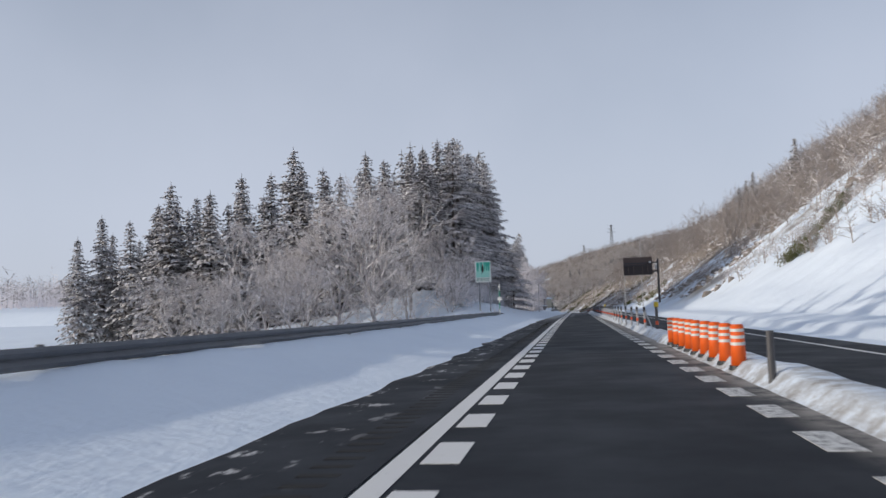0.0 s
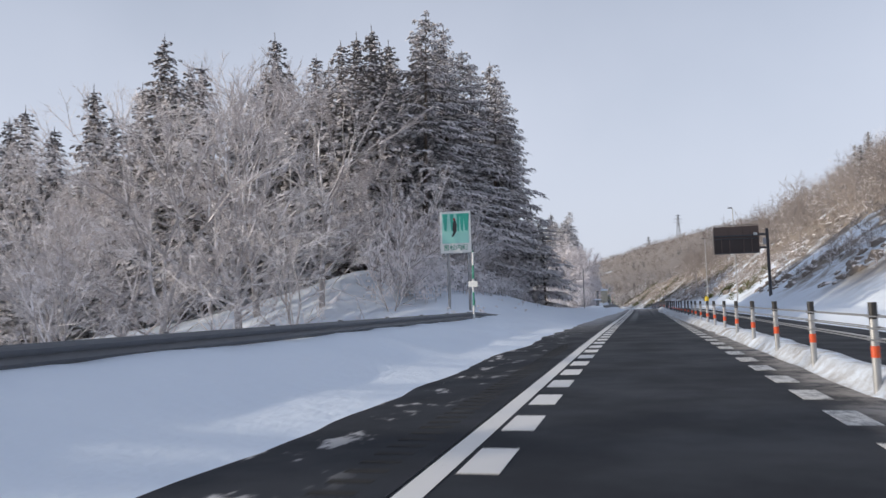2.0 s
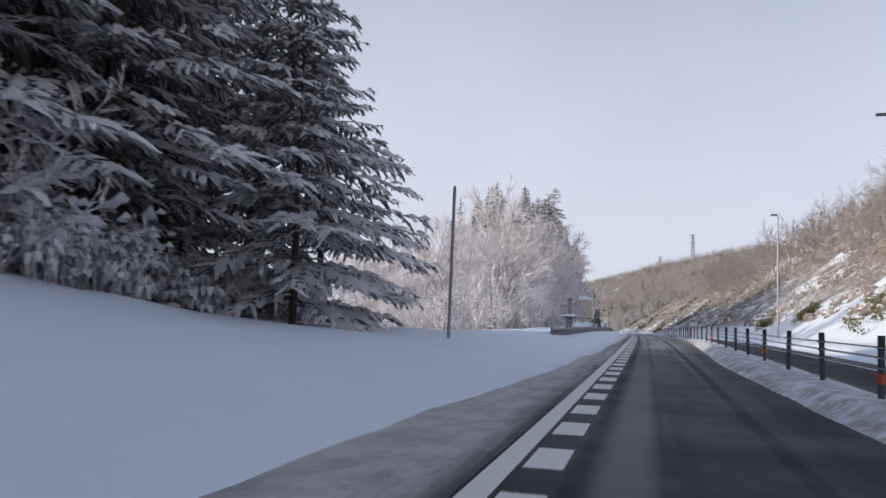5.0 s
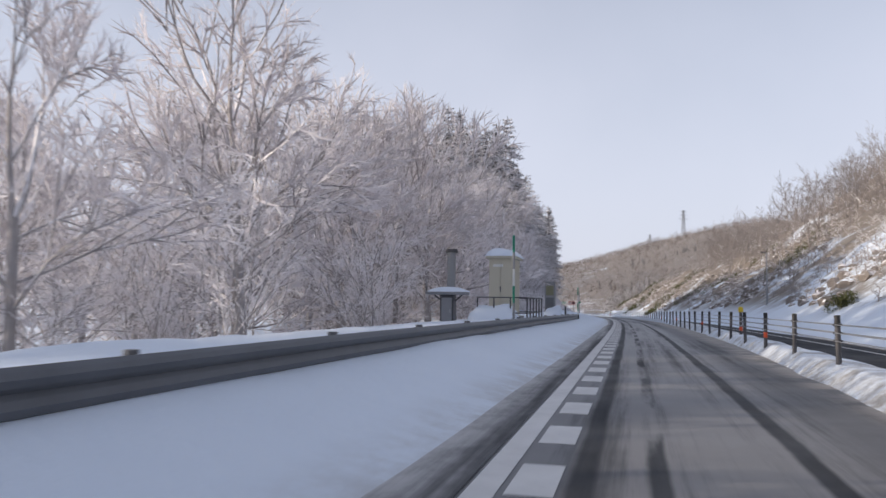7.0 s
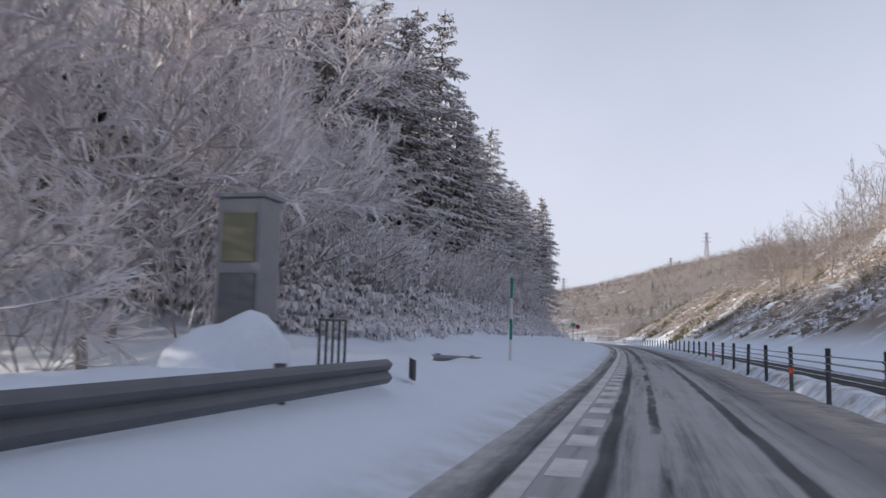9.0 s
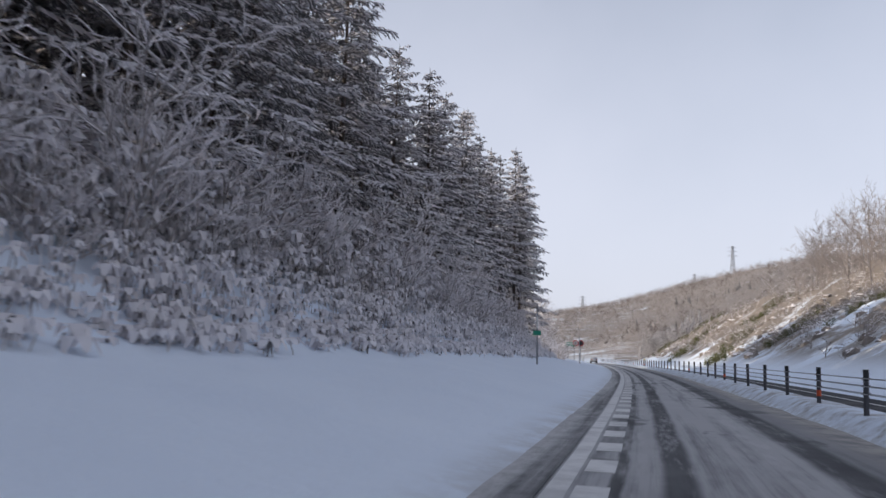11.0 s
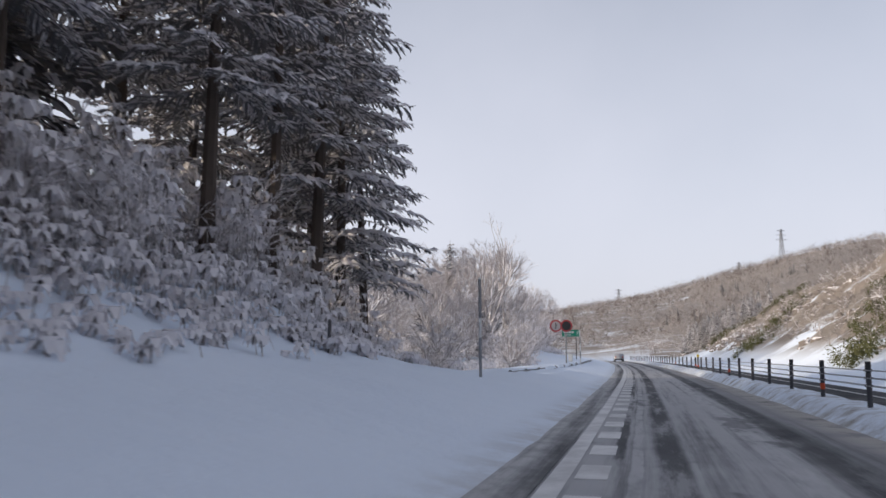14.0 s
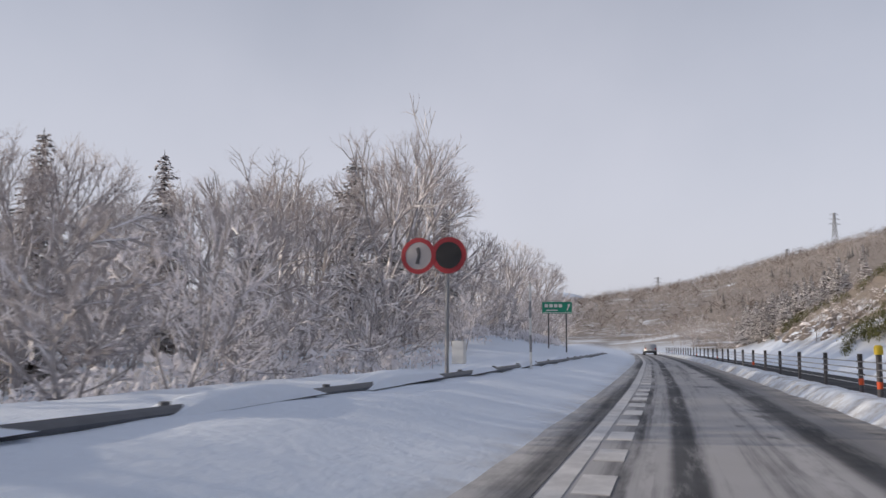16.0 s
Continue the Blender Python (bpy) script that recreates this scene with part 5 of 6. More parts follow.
def guard_rail(y0, y1, u_at, top_h, label, dip=0.0):
    """W-beam rail on posts along the road's edge."""
    t = tagged(empty("guard_rail", pose(0, 0, 0)), label, "guard rail", "guard rails")
    shape = [(0.00, 0.0), (0.045, -0.03), (0.075, -0.07), (0.045, -0.12), (0.012, -0.155), (0.045, -0.19), (0.075, -0.24), (0.045, -0.29), (0.0, -0.32)]
    ys = np.arange(y0, y1 + 0.1, 2.0)
    v, f = [], []
    for y in ys:
        fall = dip * max(0.0, 1 - (y1 - y) / 9.0)
        x, z = float(xl(y)) + u_at(y), float(zr(y)) + top_h - fall
        for back in (0, 1):
            for dx, dz in shape:
                v.append((x + dx - 0.006 * back, y, z + dz))
    n, m = len(shape), 2 * len(shape)
    for i in range(len(ys) - 1):
        for j in range(n - 1):
            a = i * m + j
            f.append((a, a + 1, a + m + 1, a + m))
            b = a + n
            f.append((b + 1, b, b + m, b + m + 1))
        for j in (0, n - 1):
            a = i * m + j
            f.append((a, a + m, a + m + n, a + n))
    share("beam", mesh_of("beam", v, f, "rail"), t)
    me = None
    for y in np.arange(y0 + 1, y1, 4.0):
        fall = dip * max(0.0, 1 - (y1 - y) / 9.0)
        x, z = float(xl(y)) + u_at(y) - 0.09, float(zr(y)) + top_h - fall
        if me is None:
            p = part("post", rod((0, 0, -1.1), (0, 0, 0.03), 0.06, 0.06, 10), "rail", t, "", False, pose(x, y, z))
            me = p.data
        else:
            share("post", me, t, pose(x, y, z))
    ye = y1
    x, z = float(xl(ye)) + u_at(ye), float(zr(ye)) + top_h - dip
    bm = bmesh.new()
    pts = [(0.0, 0, 0.0), (0.06, 0.02, -0.03), (0.03, 0.25, -0.05), (-0.08, 0.36, -0.08)]
    for k in range(3):
        a, b = pts[k], pts[k + 1]
        bm.faces.new([bm.verts.new(p) for p in ((a[0], a[1], a[2]), (b[0], b[1], b[2]), (b[0], b[1], b[2] - 0.26), (a[0], a[1], a[2] - 0.30))])
    bmesh.ops.solidify(bm, geom=bm.faces[:], thickness=0.01)
    part("end_piece", bm, "rail", t, "rounded rail end", False, pose(x, ye, z))
    return t


guard_rail(-55, 88, lambda y: float(np.interp(y, [-55, 88], [-6.0, -6.0])), 0.92, "weathered grey steel guard rail running down into the snow", 0.30)
guard_rail(139, 200, lambda y: float(np.interp(y, [139, 143, 175, 200], [-2.85, -2.55, -2.4, -2.25])), 0.82, "weathered grey steel guard rail in deep snow", 0.0)
guard_rail(206, 215, lambda y: -3.5, 0.70, "short end of grey guard rail sticking out of the snow", 0.3)
guard_rail(325, 420, lambda y: float(np.interp(y, [325, 336, 420], [-4.3, -4.0, -3.6])), 0.55, "low grey guard rail nearly buried in snow", 0.1)


def snow_cap(length, width, height, seed, name="snow_cap"):
    """A soft slab of snow, base at z = 0."""
    bm = bmesh.new()
    bmesh.ops.create_grid(bm, x_segments=10, y_segments=10, size=0.5)
    r = random.Random(seed)
    for v in bm.verts:
        x, y = v.co.x * 2, v.co.y * 2
        e = max(abs(x), abs(y))
        v.co.z = height * (1 - e ** 5) * (0.9 + 0.12 * math.sin(3 * x + seed) + 0.08 * math.cos(4 * y))
        v.co.x *= length * (1 + 0.02 * r.uniform(-1, 1))
        v.co.y *= width * (1 + 0.02 * r.uniform(-1, 1))
    return bm


for k, (y, long) in enumerate(((337.5, 5.0), (343.6, 3.6), (349.5, 4.5), (356.0, 3.0), (363.5, 4.0), (374.0, 5.0))):
    x = float(xl(y)) - 4.05
    tagged(part("rail_snow", snow_cap(0.55, long, 0.16 + 0.03 * (k % 3), 20 + k), "snow", None, "", True, Matrix.Translation((x, y, float(zr(y)) + 0.46)) @ Matrix.Rotation(-math.atan(float(xl(y + 1) - xl(y))), 4, "Z")),
           "long lump of snow lying over the guard rail", "snow", "snow on the guard rail")


def text_mesh(words, size):
    cu = bpy.data.curves.new("words", "FONT")
    cu.body, cu.size, cu.extrude, cu.align_x, cu.align_y = words, size, 0.003, "CENTER", "CENTER"
    ob = new("words", cu)
    me = bpy.data.meshes.new_from_object(ob.evaluated_get(bpy.context.evaluated_depsgraph_get()))
    bpy.data.objects.remove(ob)
    return me


def town_sign():
    """Town boundary sign on two posts."""
    x, y = -9.46, 84.4
    z = 4.10
    t = tagged(empty("town_sign", pose(x, y, z, 0, 0, 3)), "white town boundary sign with a green woodland picture on two posts", "road sign")
    part("panel", box((1.68, 0.05, 2.26), (0, 0, 1.21), 0.015), "sign_white", t)
    part("rim", box((1.74, 0.03, 2.32), (0, 0.035, 1.21), 0.01), "grey_zinc", t, "grey metal back frame")
    pic = part("picture", box((1.46, 0.012, 1.62), (0, -0.031, 1.42)), "sign_mint", t, "pale mint picture field")
    for cx, top_, w in ((-0.55, 2.2, 0.13), (-0.18, 2.22, 0.10), (0.16, 2.22, 0.08), (0.36, 2.22, 0.12), (0.60, 2.22, 0.16)):
        bow = prism([(cx - w * 0.4, 1.30), (cx + w * 0.5, 1.25), (cx + w * 1.1, 2.2), (cx - w, 2.2)], -0.046, -0.038)
        part("tree_shape", bow, "sign_teal", pic, "dark green painted tree shape")
    part("dark_shape", prism([(-0.20, 0.95), (-0.10, 1.0), (0.06, 1.25), (0.09, 1.62), (0.02, 1.86), (-0.06, 1.9), (-0.13, 1.7), (-0.15, 1.4), (-0.12, 1.2)], -0.058, -0.048), "black", pic, "plain dark painted shape")
    part("red_shape", prism([(-0.05 + 0.07 * math.cos(a * 0.785), 1.91 + 0.07 * math.sin(a * 0.785)) for a in range(8)], -0.064, -0.059), "sign_red", pic, "small red painted spot")
    me = text_mesh("黒松内町", 0.34)
    me.materials.clear()
    me.materials.append(MAT["sign_green"])
    share("lettering", me, t, Matrix.Translation((0, -0.034, 0.36)) @ pose(0, 0, 0, 90, 0, 0), "green painted town name")
    for s in (-0.46, 0.66):
        g = ground_at(x + s, y)
        part("post", rod((s, 0.10, g - z - 0.3), (s, 0.10, 2.3), 0.075, 0.075, 14), "grey_zinc", t)
    return t


town_sign()


def message_board():
    """The back of an electronic message board on a pole with an arm."""
    y = 131.4
    t = tagged(empty("message_board", pose(7.95, y, 5.95)), "brown steel back of an electronic message board on a pole", "message board")
    body = part("case", box((4.5, 0.75, 2.85), (2.25, 0.0, 1.43), 0.03), "brown_panel", t)
    part("lower_frame", box((4.36, 0.06, 1.55), (2.25, -0.40, 0.86), 0.02), "dark_brown", t, "dark recessed lower back")
    for sx in (0.75, 1.55, 2.95, 3.75):
        part("rib", box((0.06, 0.10, 2.75), (sx, -0.43, 1.42)), "brown_panel", t)
    part("cross_bar", box((4.5, 0.16, 0.14), (2.25, -0.44, 1.86), 0.01), "dark_steel", t)
    part("cross_bar", box((4.5, 0.12, 0.10), (2.25, -0.43, 1.55), 0.01), "dark_steel", t)
    part("bottom_ledge", box((4.5, 0.16, 0.10), (2.25, -0.42, 0.05), 0.01), "dark_steel", t)
    part("top_rail", box((4.4, 0.04, 0.04), (2.25, -0.2, 3.0)), "dark_steel", t)
    for sx in (0.1, 2.25, 4.4):
        part("rail_stub", rod((sx, -0.2, 2.85), (sx, -0.2, 3.0), 0.02), "dark_steel", t)
    part("camera_box", box((0.34, 0.4, 0.26), (4.1, -0.6, 1.98), 0.03), "sign_white", t, "small white box")
    px = 5.35
    g = ground_at(7.95 + px, y) - 5.95
    part("pole", rod((px, 0, g - 0.3), (px, 0, 2.5), 0.17, 0.15, 16), "dark_steel", t)
    for z in (0.55, 1.95):
        part("arm", box((1.0, 0.22, 0.22), (4.9, 0, z), 0.01), "dark_steel", t)
    part("control_box", box((0.35, 0.3, 0.7), (px - 0.32, -0.1, 1.2), 0.02), "steel", t, "grey control box on the pole")
    part("cap", rod((px, 0, 2.5), (px, 0, 2.56), 0.17, 0.10, 16), "dark_steel", t)
    return t


message_board()


def street_lamp(x, y, tall):
    t = tagged(empty("street_lamp", pose(x, y, ground_at(x, y) - 0.1)), "slender grey street lamp with a flat head", "street lamp", "street lamps")
    part("pole", rod((0, 0, 0), (0, 0, tall), 0.10, 0.055, 12), "steel", t)
    part("arm", rod((0, 0, tall - 0.05), (-0.25, 0, tall + 0.03), 0.04, 0.035, 8), "steel", t)
    part("head", box((0.55, 0.26, 0.14), (-0.32, 0, tall + 0.06), 0.03), "dark_steel", t, "flat dark lamp head")
    part("base", box((0.35, 0.35, 0.12), (0, 0, 0.06), 0.02), "steel", t)
    return t


street_lamp(11.1, 182.2, 11.0)
street_lamp(12.5, 153.5, 12.2)
street_lamp(13.0, 236.5, 5.5)


def snow_pole(x, y, tall, colours, label, plate=False, lean=0.0, sink=0.4, z=None):
    """Tall thin marker pole in bands."""
    t = tagged(empty("snow_pole", pose(x, y, (ground_at(x, y) if z is None else z), lean, rnd.uniform(-1, 1), 0)), label, "marker pole", "snow poles")
    n = max(4, int(tall / 0.55))
    for i in range(n):
        z0, z1 = tall * i / n, tall * (i + 1) / n
        part("section", rod((0, 0, z0 - (sink if i == 0 else 0)), (0, 0, z1), 0.045, 0.045, 10), colours[i % len(colours)], t)
    part("tip", rod((0, 0, tall), (0, 0, tall + 0.05), 0.045, 0.02, 10), colours[n % len(colours)], t)
    if plate:
        part("plate", box((0.42, 0.03, 0.26), (0, -0.06, tall * 0.52), 0.005), "sign_green" if plate == "green" else "sign_white", t, "small flat plate")
    return t


snow_pole(-7.2, 77.5, 3.0, ["sign_white", "sign_green"], "white and green banded snow pole with a small plate", "white")
snow_pole(-5.6, 127.6, 4.3, ["grey_zinc"], "tall grey pole in the snow bank")
snow_pole(-8.95, 274.2, 3.2, ["grey_zinc", "grey_zinc", "grey_zinc", "sign_white"], "grey snow pole with a small green plate", "green", 1)
snow_pole(-11.75, 317.0, 2.9, ["grey_zinc", "grey_zinc", "white_band"], "grey snow pole standing in the bank")
snow_pole(-14.0, 311.6, 0.75, ["dark_steel"], "short dark stake leaning in the snow", False, -4)
snow_pole(-16.4, 363.0, 3.0, ["sign_white", "grey_zinc"], "thin white and grey banded snow pole")
snow_pole(-4.5, 175.2, 3.0, ["grey_zinc", "sign_green", "sign_white"], "grey and green marker pole beside the guard rail")
snow_pole(float(xl(213)) - 3.0, 214.0, 2.6, ["sign_white", "sign_green"], "white and green banded snow pole")


def equipment_cabinet():
    """Cream roadside cabinet on a snowy plinth inside a low fence."""
    x, y = -5.62, 180.1
    z = float(zr(y))
    t = tagged(empty("equipment_cabinet", pose(x, y, z, 0, 0, 0)), "cream sheet-metal equipment cabinet with snow on its roof", "cabinet")
    part("plinth", box((1.3, 2.6, 1.0), (0, 0, 0.3), 0.03), "grey_zinc", t, "grey concrete plinth")
    part("body", box((0.95, 2.1, 2.35), (0.0, 0, 1.97), 0.02), "cream", t)
    part("roof", box((1.2, 2.4, 0.10), (0.0, 0, 3.19), 0.03), "cream", t)
    for s in (-0.225, 0.225):
        part("door", box((0.43, 0.03, 2.1), (s, -1.06, 1.95), 0.01), "cream", t)
    part("door_handle", box((0.04, 0.05, 0.22), (0.0, -1.09, 1.9), 0.01), "dark_steel", t, "dark handle")
    part("name_plate", box((0.4, 0.02, 0.10), (-0.1, -1.085, 2.85)), "sign_white", t, "pale name plate")
    for k in range(6):
        part("vent_slat", box((0.02, 0.9, 0.04), (0.485, 0.3, 2.55 + k * 0.08), 0, Matrix.Rotation(radians(20), 4, "Y")), "cream", t)
    cap = tagged(part("roof_snow", snow_cap(1.28, 2.46, 0.36, 3), "snow", None, "", True, pose(x, y, z + 3.235)), "thick slab of snow lying on the cabinet roof", "snow")
    drift = tagged(part("snow_drift", snow_cap(2.0, 2.2, 1.0, 5), "snow", None, "", True, pose(x - 0.1, y - 1.9, z + 0.35)), "heap of snow drifted against the cabinet", "snow")
    f = tagged(empty("railing", pose(x, y, z)), "low dark pipe railing round the cabinet", "railing")
    xr, y0, y1, xa = 1.25, -2.3, 2.6, -0.7
    for yy in np.linspace(y0, y1, 6):
        part("post", rod((xr, yy, 0.3), (xr, yy, 1.55), 0.028), "dark_steel", f)
    for xx in np.linspace(xa, xr, 4)[:-1]:
        part("post", rod((xx, y0, 0.3), (xx, y0, 1.55), 0.028), "dark_steel", f)
        part("post", rod((xx, y1, 0.3), (xx, y1, 1.55), 0.028), "dark_steel", f)
    for h in (0.95, 1.55):
        part("pipe", rod((xr, y0, h), (xr, y1, h), 0.024), "dark_steel", f)
        part("pipe", rod((xa, y0, h), (xr, y0, h), 0.024), "dark_steel", f)
        part("pipe", rod((xa, y1, h), (xr, y1, h), 0.024), "dark_steel", f)
    return t


equipment_cabinet()


def low_cabinet():
    """Low dark cabinet under a wide flat roof deep in snow, with a tree behind."""
    x, y = -6.45, 173.3
    z = float(zr(y))
    t = tagged(empty("roadside_cabinet", pose(x, y, z)), "low dark steel roadside cabinet under a wide snow-covered roof", "cabinet")
    part("body", box((0.46, 0.46, 1.5), (0, 0, 0.80), 0.03), "dark_steel", t)
    part("door", box((0.36, 0.03, 0.9), (0, -0.235, 1.0), 0.01), "grey_zinc", t, "grey door")
    part("door_handle", box((0.03, 0.04, 0.12), (0.12, -0.265, 1.0), 0.008), "steel", t, "steel handle")
    part("roof", box((1.35, 0.8, 0.10), (0, 0, 1.60), 0.03), "grey_zinc", t, "wide flat roof plate")
    for s in (-0.5, 0.5):
        part("brace", rod((0, 0, 1.15), (s, 0, 1.56), 0.025, 0.025, 8), "dark_steel", t)
    part("chimney_pipe", rod((0, 0.42, 0.0), (0, 0.42, 3.0), 0.15, 0.15, 14), "grey_zinc", t, "thick dark grey pipe rising behind the roof")
    part("pipe_cap", rod((0, 0.42, 3.0), (0, 0.42, 3.12), 0.22, 0.20, 14), "dark_steel", t)
    tagged(part("roof_snow", snow_cap(1.35, 0.8, 0.16, 8), "snow", None, "", True, pose(x, y, z + 1.645)), "layer of snow on the cabinet's wide roof", "snow")


low_cabinet()


def phone_box():
    """Slim roadside cabinet with an olive panel."""
    x, y = -5.6, 198.2
    z = float(zr(y))
    t = tagged(empty("emergency_phone", pose(x, y, z)), "slim grey emergency phone box with an olive panel in the snow", "phone box")
    part("body", box((0.64, 0.5, 2.6), (0, 0, 1.5), 0.03), "grey_zinc", t)
    part("panel", box((0.46, 0.03, 0.62), (0, -0.26, 2.3), 0.01), "olive_panel", t, "dull olive panel")
    part("roof", box((0.72, 0.58, 0.06), (0, 0, 2.83), 0.02), "grey_zinc", t)
    part("door", box((0.5, 0.03, 1.1), (0, -0.26, 1.3), 0.01), "rail", t, "dark lower door")
    f = tagged(empty("railing", pose(x + 0.9, y + 0.3, z)), "short dark railing beside the phone box", "railing")
    for k in range(5):
        part("bar", rod((0, k * 0.22, 0.2), (0, k * 0.22, 1.3), 0.018), "dark_steel", f)
    part("top_bar", rod((0, 0, 1.3), (0, 0.88, 1.3), 0.018), "dark_steel", f)
    tagged(part("snow_drift", snow_cap(1.3, 1.3, 1.0, 12), "snow", None, "", True, pose(x + 0.3, y - 0.9, z + 0.35)), "heap of snow in front of the phone box", "snow")


phone_box()


def disc(r, y0, y1, n=28, cx=0.0, cz=0.0):
    return prism([(cx + r * math.cos(6.2832 * i / n), cz + r * math.sin(6.2832 * i / n)) for i in range(n)], y0, y1)


def ring(r0, r1, y0, y1, n=28, cx=0.0):
    bm = bmesh.new()
    v = [[bm.verts.new((cx + r * math.cos(6.2832 * i / n), y, r * math.sin(6.2832 * i / n))) for i in range(n)] for r, y in ((r0, y0), (r1, y0), (r1, y1), (r0, y1))]
    for k in range(4):
        for i in range(n):
            j = (i + 1) % n
            bm.faces.new((v[k][i], v[k][j], v[(k + 1) % 4][j], v[(k + 1) % 4][i]))
    bmesh.ops.recalc_face_normals(bm, faces=bm.faces[:])
    return bm


def round_signs():
    """Two round signs side by side on one post."""
    x, y, z = -15.83, 353.5, 1.45
    t = tagged(empty("round_signs", pose(x, y, z, 0, 0, 4)), "two round red-rimmed road signs on one grey post", "road sign")
    a = part("plate", disc(0.44, -0.02, 0.0, 28, -0.78), "grey_plate", t, "pale round plate")
    part("rim", ring(0.34, 0.45, -0.03, -0.021, 28, -0.78), "sign_red", a, "red rim")
    part("symbol", prism([(-0.86, -0.2), (-0.76, -0.2), (-0.72, 0.05), (-0.76, 0.22), (-0.84, 0.18), (-0.80, 0.0)], -0.03, -0.021), "dark_steel", a, "dark bar symbol")
    b = part("plate", disc(0.45, -0.02, 0.0, 28, 0.0), "sign_red", t, "red round plate")
    part("symbol", disc(0.33, -0.03, -0.021, 24), "black", b, "dark round middle")
    part("post", rod((-0.05, 0.06, -3.6), (-0.05, 0.06, 0.5), 0.05, 0.05, 12), "grey_zinc", t)
    part("cross_arm", box((1.5, 0.05, 0.06), (-0.4, 0.03, 0.05)), "grey_zinc", t)
    part("small_box", box((0.3, 0.25, 0.55), (0.25, 0.1, -2.35), 0.02), "sign_white", t, "small white box on the post")


round_signs()


def green_sign():
    """Green direction sign on two posts."""
    x0, y = -20.95, 389.5
    z = 1.0
    t = tagged(empty("direction_sign", pose(x0 - 0.95, y, z, 0, 0, 4)), "green direction sign with white writing on two dark posts", "road sign")
    p = part("panel", box((2.05, 0.05, 0.80), (0, 0, 0.40), 0.02), "sign_green", t)
    part("border", prism([(-0.98, 0.05), (0.98, 0.05), (0.98, 0.08), (-0.98, 0.08)], -0.034, -0.027), "sign_white", p, "white border line")
    for k in range(4):
        part("writing_bar", box((0.24, 0.008, 0.22), (-0.72 + k * 0.32, -0.03, 0.53)), "sign_white", p, "white unreadable writing")
    part("writing_bar", box((0.8, 0.008, 0.08), (-0.35, -0.03, 0.22)), "sign_white", p, "white unreadable writing")
    part("arrow", prism([(0.66, 0.2), (0.72, 0.2), (0.84, 0.5), (0.90, 0.46), (0.88, 0.68), (0.70, 0.58), (0.78, 0.54)], -0.034, -0.027), "sign_white", p, "white arrow")
    for s in (-0.6, 0.62):
        g = ground_at(x0 - 0.95 + s, y) - z
        part("post", rod((s, 0.07, g - 0.3), (s, 0.07, 0.8), 0.05, 0.05, 12), "dark_steel", t)


green_sign()


def pylon(x, y, base, tall, label):
    """Lattice power pylon on the far crest."""
    t = tagged(empty("power_pylon", pose(x, y, base, 0, 0, 25)), label, "pylon", "power pylons")
    w = tall * 0.075

    def half(f):
        return w * (1 - f) ** 1.3 * 0.8 + tall * 0.018
    levels = [0, 0.18, 0.34, 0.48, 0.60, 0.70, 0.79, 0.87, 0.94, 1.0]
    corners = ((-1, -1), (1, -1), (1, 1), (-1, 1))
    for sx, sy in corners:
        st = Sticks()
        for a, b in zip(levels[:-1], levels[1:]):
            st.stick(Vector((sx * half(a), sy * half(a), a * tall)), Vector((sx * half(b), sy * half(b), b * tall)), 0.24, 0.20, 0, 4)
        share("leg", st.mesh("leg", ["steel"]), t)
    st = Sticks()
    for a, b in zip(levels[:-1], levels[1:]):
        for i in range(4):
            p, q = corners[i], corners[(i + 1) % 4]
            A, B = Vector((p[0] * half(a), p[1] * half(a), a * tall)), Vector((q[0] * half(b), q[1] * half(b), b * tall))
            st.stick(A, B, 0.16, 0.16, 0, 3)
            st.stick(Vector((q[0] * half(a), q[1] * half(a), a * tall)), Vector((p[0] * half(b), p[1] * half(b), b * tall)), 0.16, 0.16, 0, 3)
    share("bracing", st.mesh("bracing", ["steel"]), t)
    for f, l in ((0.70, 0.17), (0.83, 0.15), (0.95, 0.12)):
        st = Sticks()
        for s in (-1, 1):
            st.stick(Vector((s * half(f), 0, f * tall + 1.2)), Vector((s * l * tall, 0, f * tall)), 0.26, 0.16, 0, 4)
            st.stick(Vector((s * half(f), 0, f * tall - 0.4)), Vector((s * l * tall, 0, f * tall)), 0.22, 0.16, 0, 4)
        share("cross_arm", st.mesh("cross_arm", ["steel"]), t)


pylon(57.2, 1191, ground_at(57.2, 1191) - 2, 119.5 - ground_at(57.2, 1191) + 2, "tall grey lattice power pylon on the hill crest")
pylon(-138, 1427, ground_at(-138, 1427) - 2, max(20, 79 - ground_at(-138, 1427)), "far grey lattice power pylon on the hill")
pylon(20, 1420, ground_at(20, 1420) - 2, 34, "far grey lattice power pylon on the hill")


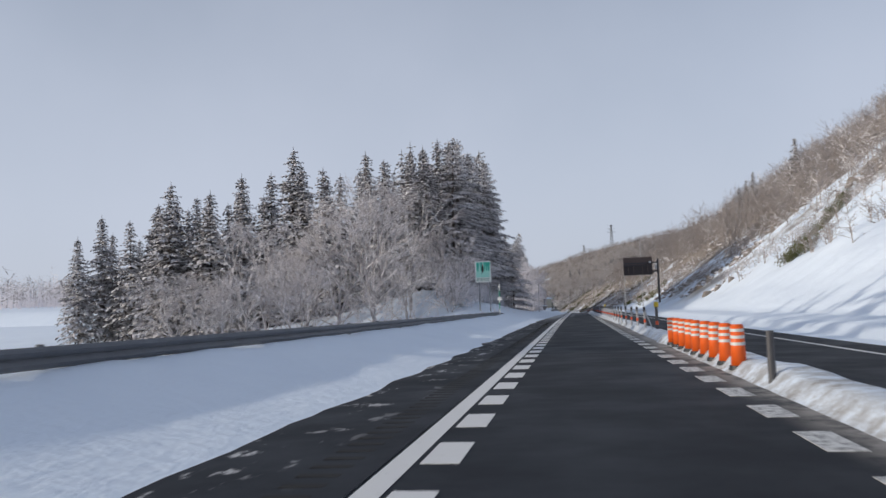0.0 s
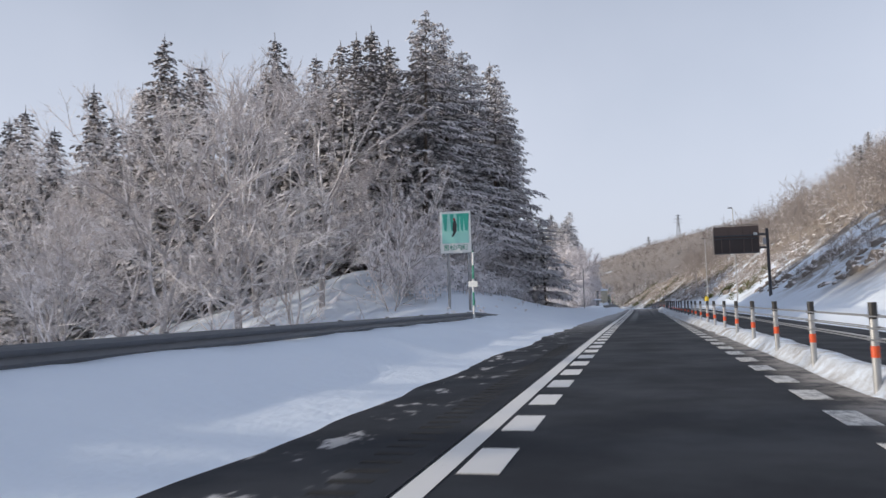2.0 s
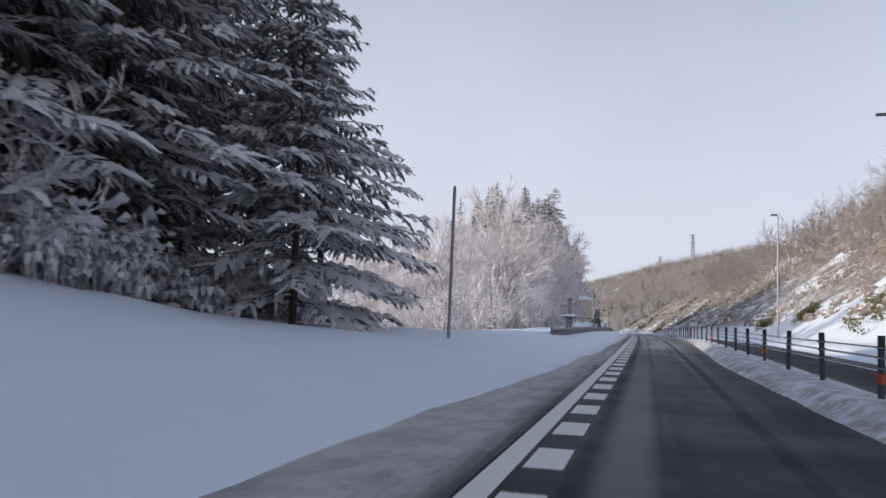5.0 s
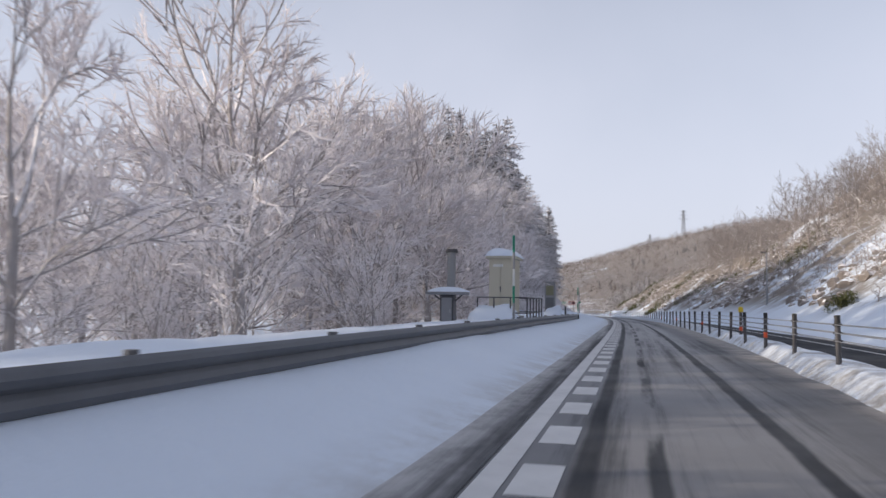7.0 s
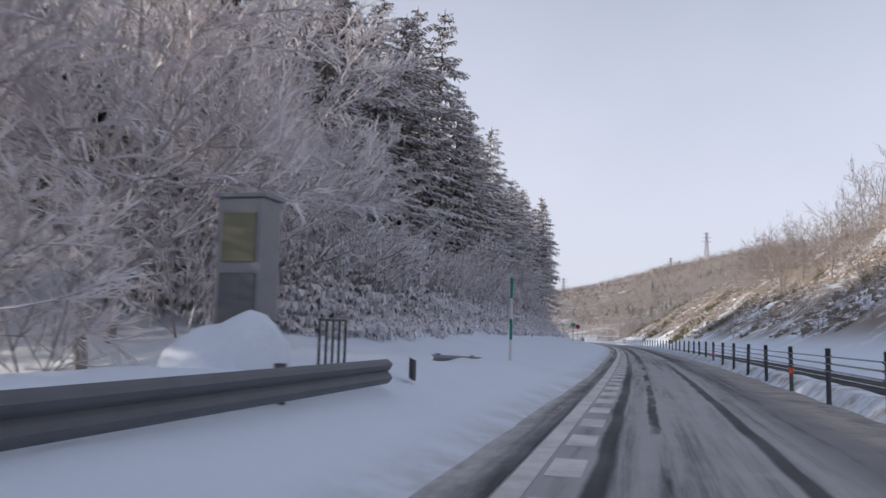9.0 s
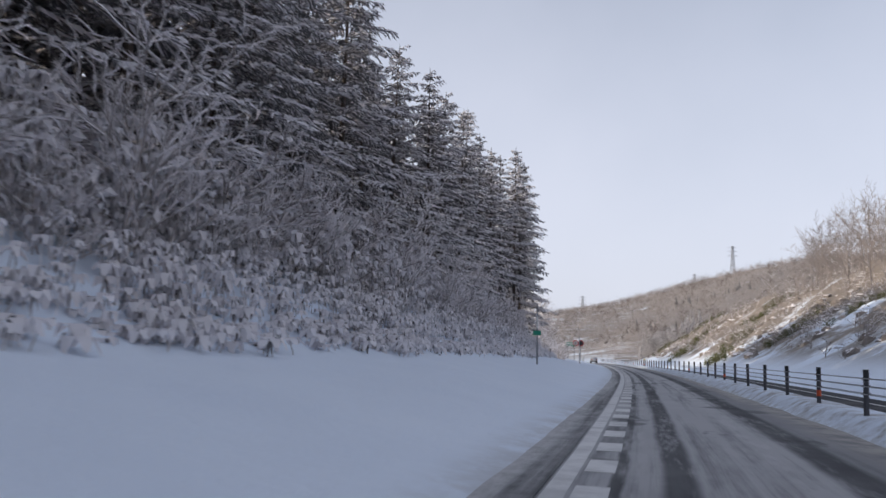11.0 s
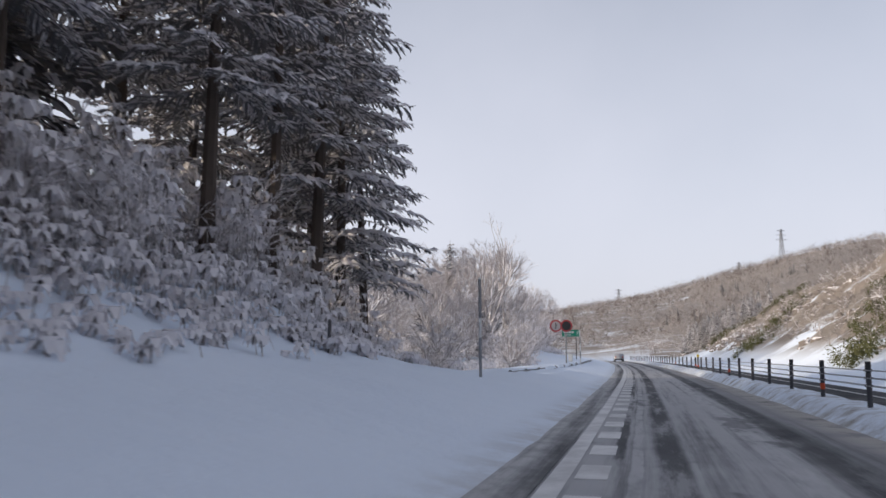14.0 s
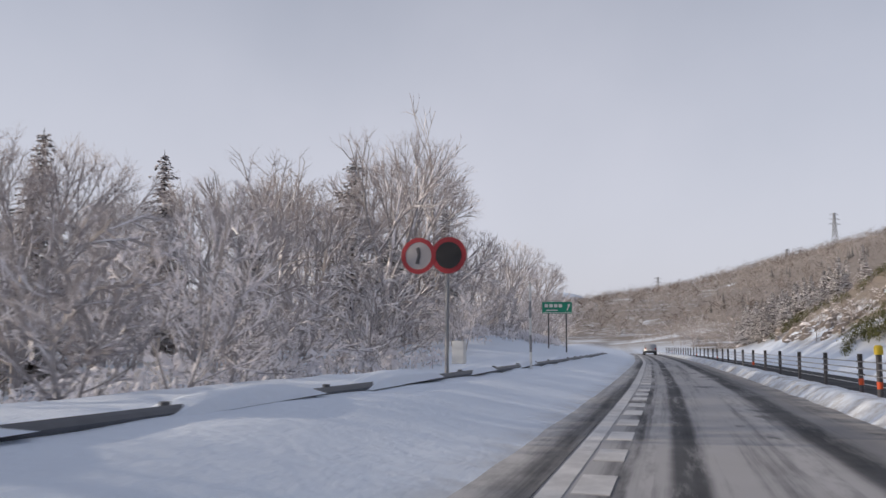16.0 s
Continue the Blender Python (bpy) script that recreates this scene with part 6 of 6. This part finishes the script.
def car():
    """Small silver car on the road ahead, seen from behind."""
    y = 452.0
    x, y, z = on_road(1.75, y)
    t = tagged(empty("car", pose(x, y, z, 0, 0, 11)), "silver compact car driving ahead on the frosty lane", "car")
    side = [(-2.0, 0.35), (-2.05, 0.75), (-1.95, 1.0), (-1.55, 1.48), (-0.3, 1.56), (0.5, 1.48), (1.15, 1.02), (1.9, 0.9), (2.05, 0.6), (2.0, 0.35)]
    bm = prism(side, -0.84, 0.84)
    bmesh.ops.bevel(bm, geom=[e for e in bm.edges if abs(e.verts[0].co.y - e.verts[1].co.y) < 0.01], offset=0.08, segments=2, affect="EDGES")
    turn = pose(0, 0, 0, 0, 0, 90)
    part("body", bm, "car_paint", t, "", True, turn)
    part("rear_window", prism([(-0.58, 1.06), (0.58, 1.06), (0.48, 1.42), (-0.48, 1.42)], -0.02, 0.0), "glass", t, "dark rear window", False, pose(0, -1.88, 0.10, -38, 0, 0))
    for s in (-0.66, 0.66):
        part("tail_lamp", box((0.2, 0.06, 0.26), (s, -2.02, 0.92), 0.02), "lamp_red", t, "red tail lamp")
    part("bumper", box((1.62, 0.16, 0.26), (0, -2.05, 0.46), 0.05), "black", t, "dark rear bumper")
    part("number_plate", box((0.34, 0.02, 0.17), (0, -2.10, 0.78)), "sign_white", t)
    for sx in (-0.74, 0.74):
        for sy in (-1.25, 1.3):
            w = part("wheel", rod((sx - 0.1, sy, 0.31), (sx + 0.1, sy, 0.31), 0.31, 0.31, 20), "black", t, "black tyre")
            part("rim", rod((sx + (0.105 if sx > 0 else -0.105), sy, 0.31), (sx + (0.11 if sx > 0 else -0.11), sy, 0.31), 0.19, 0.19, 16), "steel", w)


car()

# ---- painted blocks along the lane ----
bm = box((0.32, 1.02, 0.006), (0, 0.51, 0))
block_me = part("lane_block", bm, "line").data
for o in [o for o in bpy.data.objects if o.data == block_me]:
    bpy.data.objects.remove(o)
slush_me = block_me.copy()
slush_me.materials.clear()
slush_me.materials.append(MAT["slushy_line"])
for i in range(-3, 196):
    y = 2.0 * i
    x, _, z = on_road(0.31, y)
    head = math.atan(float(xl(y + 1) - xl(y))) if y < 540 else 0
    share("lane_block", block_me, road, Matrix.Translation((x, y, z - 0.003)) @ Matrix.Rotation(-head, 4, "Z") @ Matrix.Rotation(math.atan(float(zr(y + 1) - zr(y))), 4, "X"))
for i in range(-3, 56):
    y = 2.0 * i + 0.4
    x, _, z = on_road(3.5, y)
    share("lane_block", slush_me, road, Matrix.Translation((x, y, z - 0.002)))
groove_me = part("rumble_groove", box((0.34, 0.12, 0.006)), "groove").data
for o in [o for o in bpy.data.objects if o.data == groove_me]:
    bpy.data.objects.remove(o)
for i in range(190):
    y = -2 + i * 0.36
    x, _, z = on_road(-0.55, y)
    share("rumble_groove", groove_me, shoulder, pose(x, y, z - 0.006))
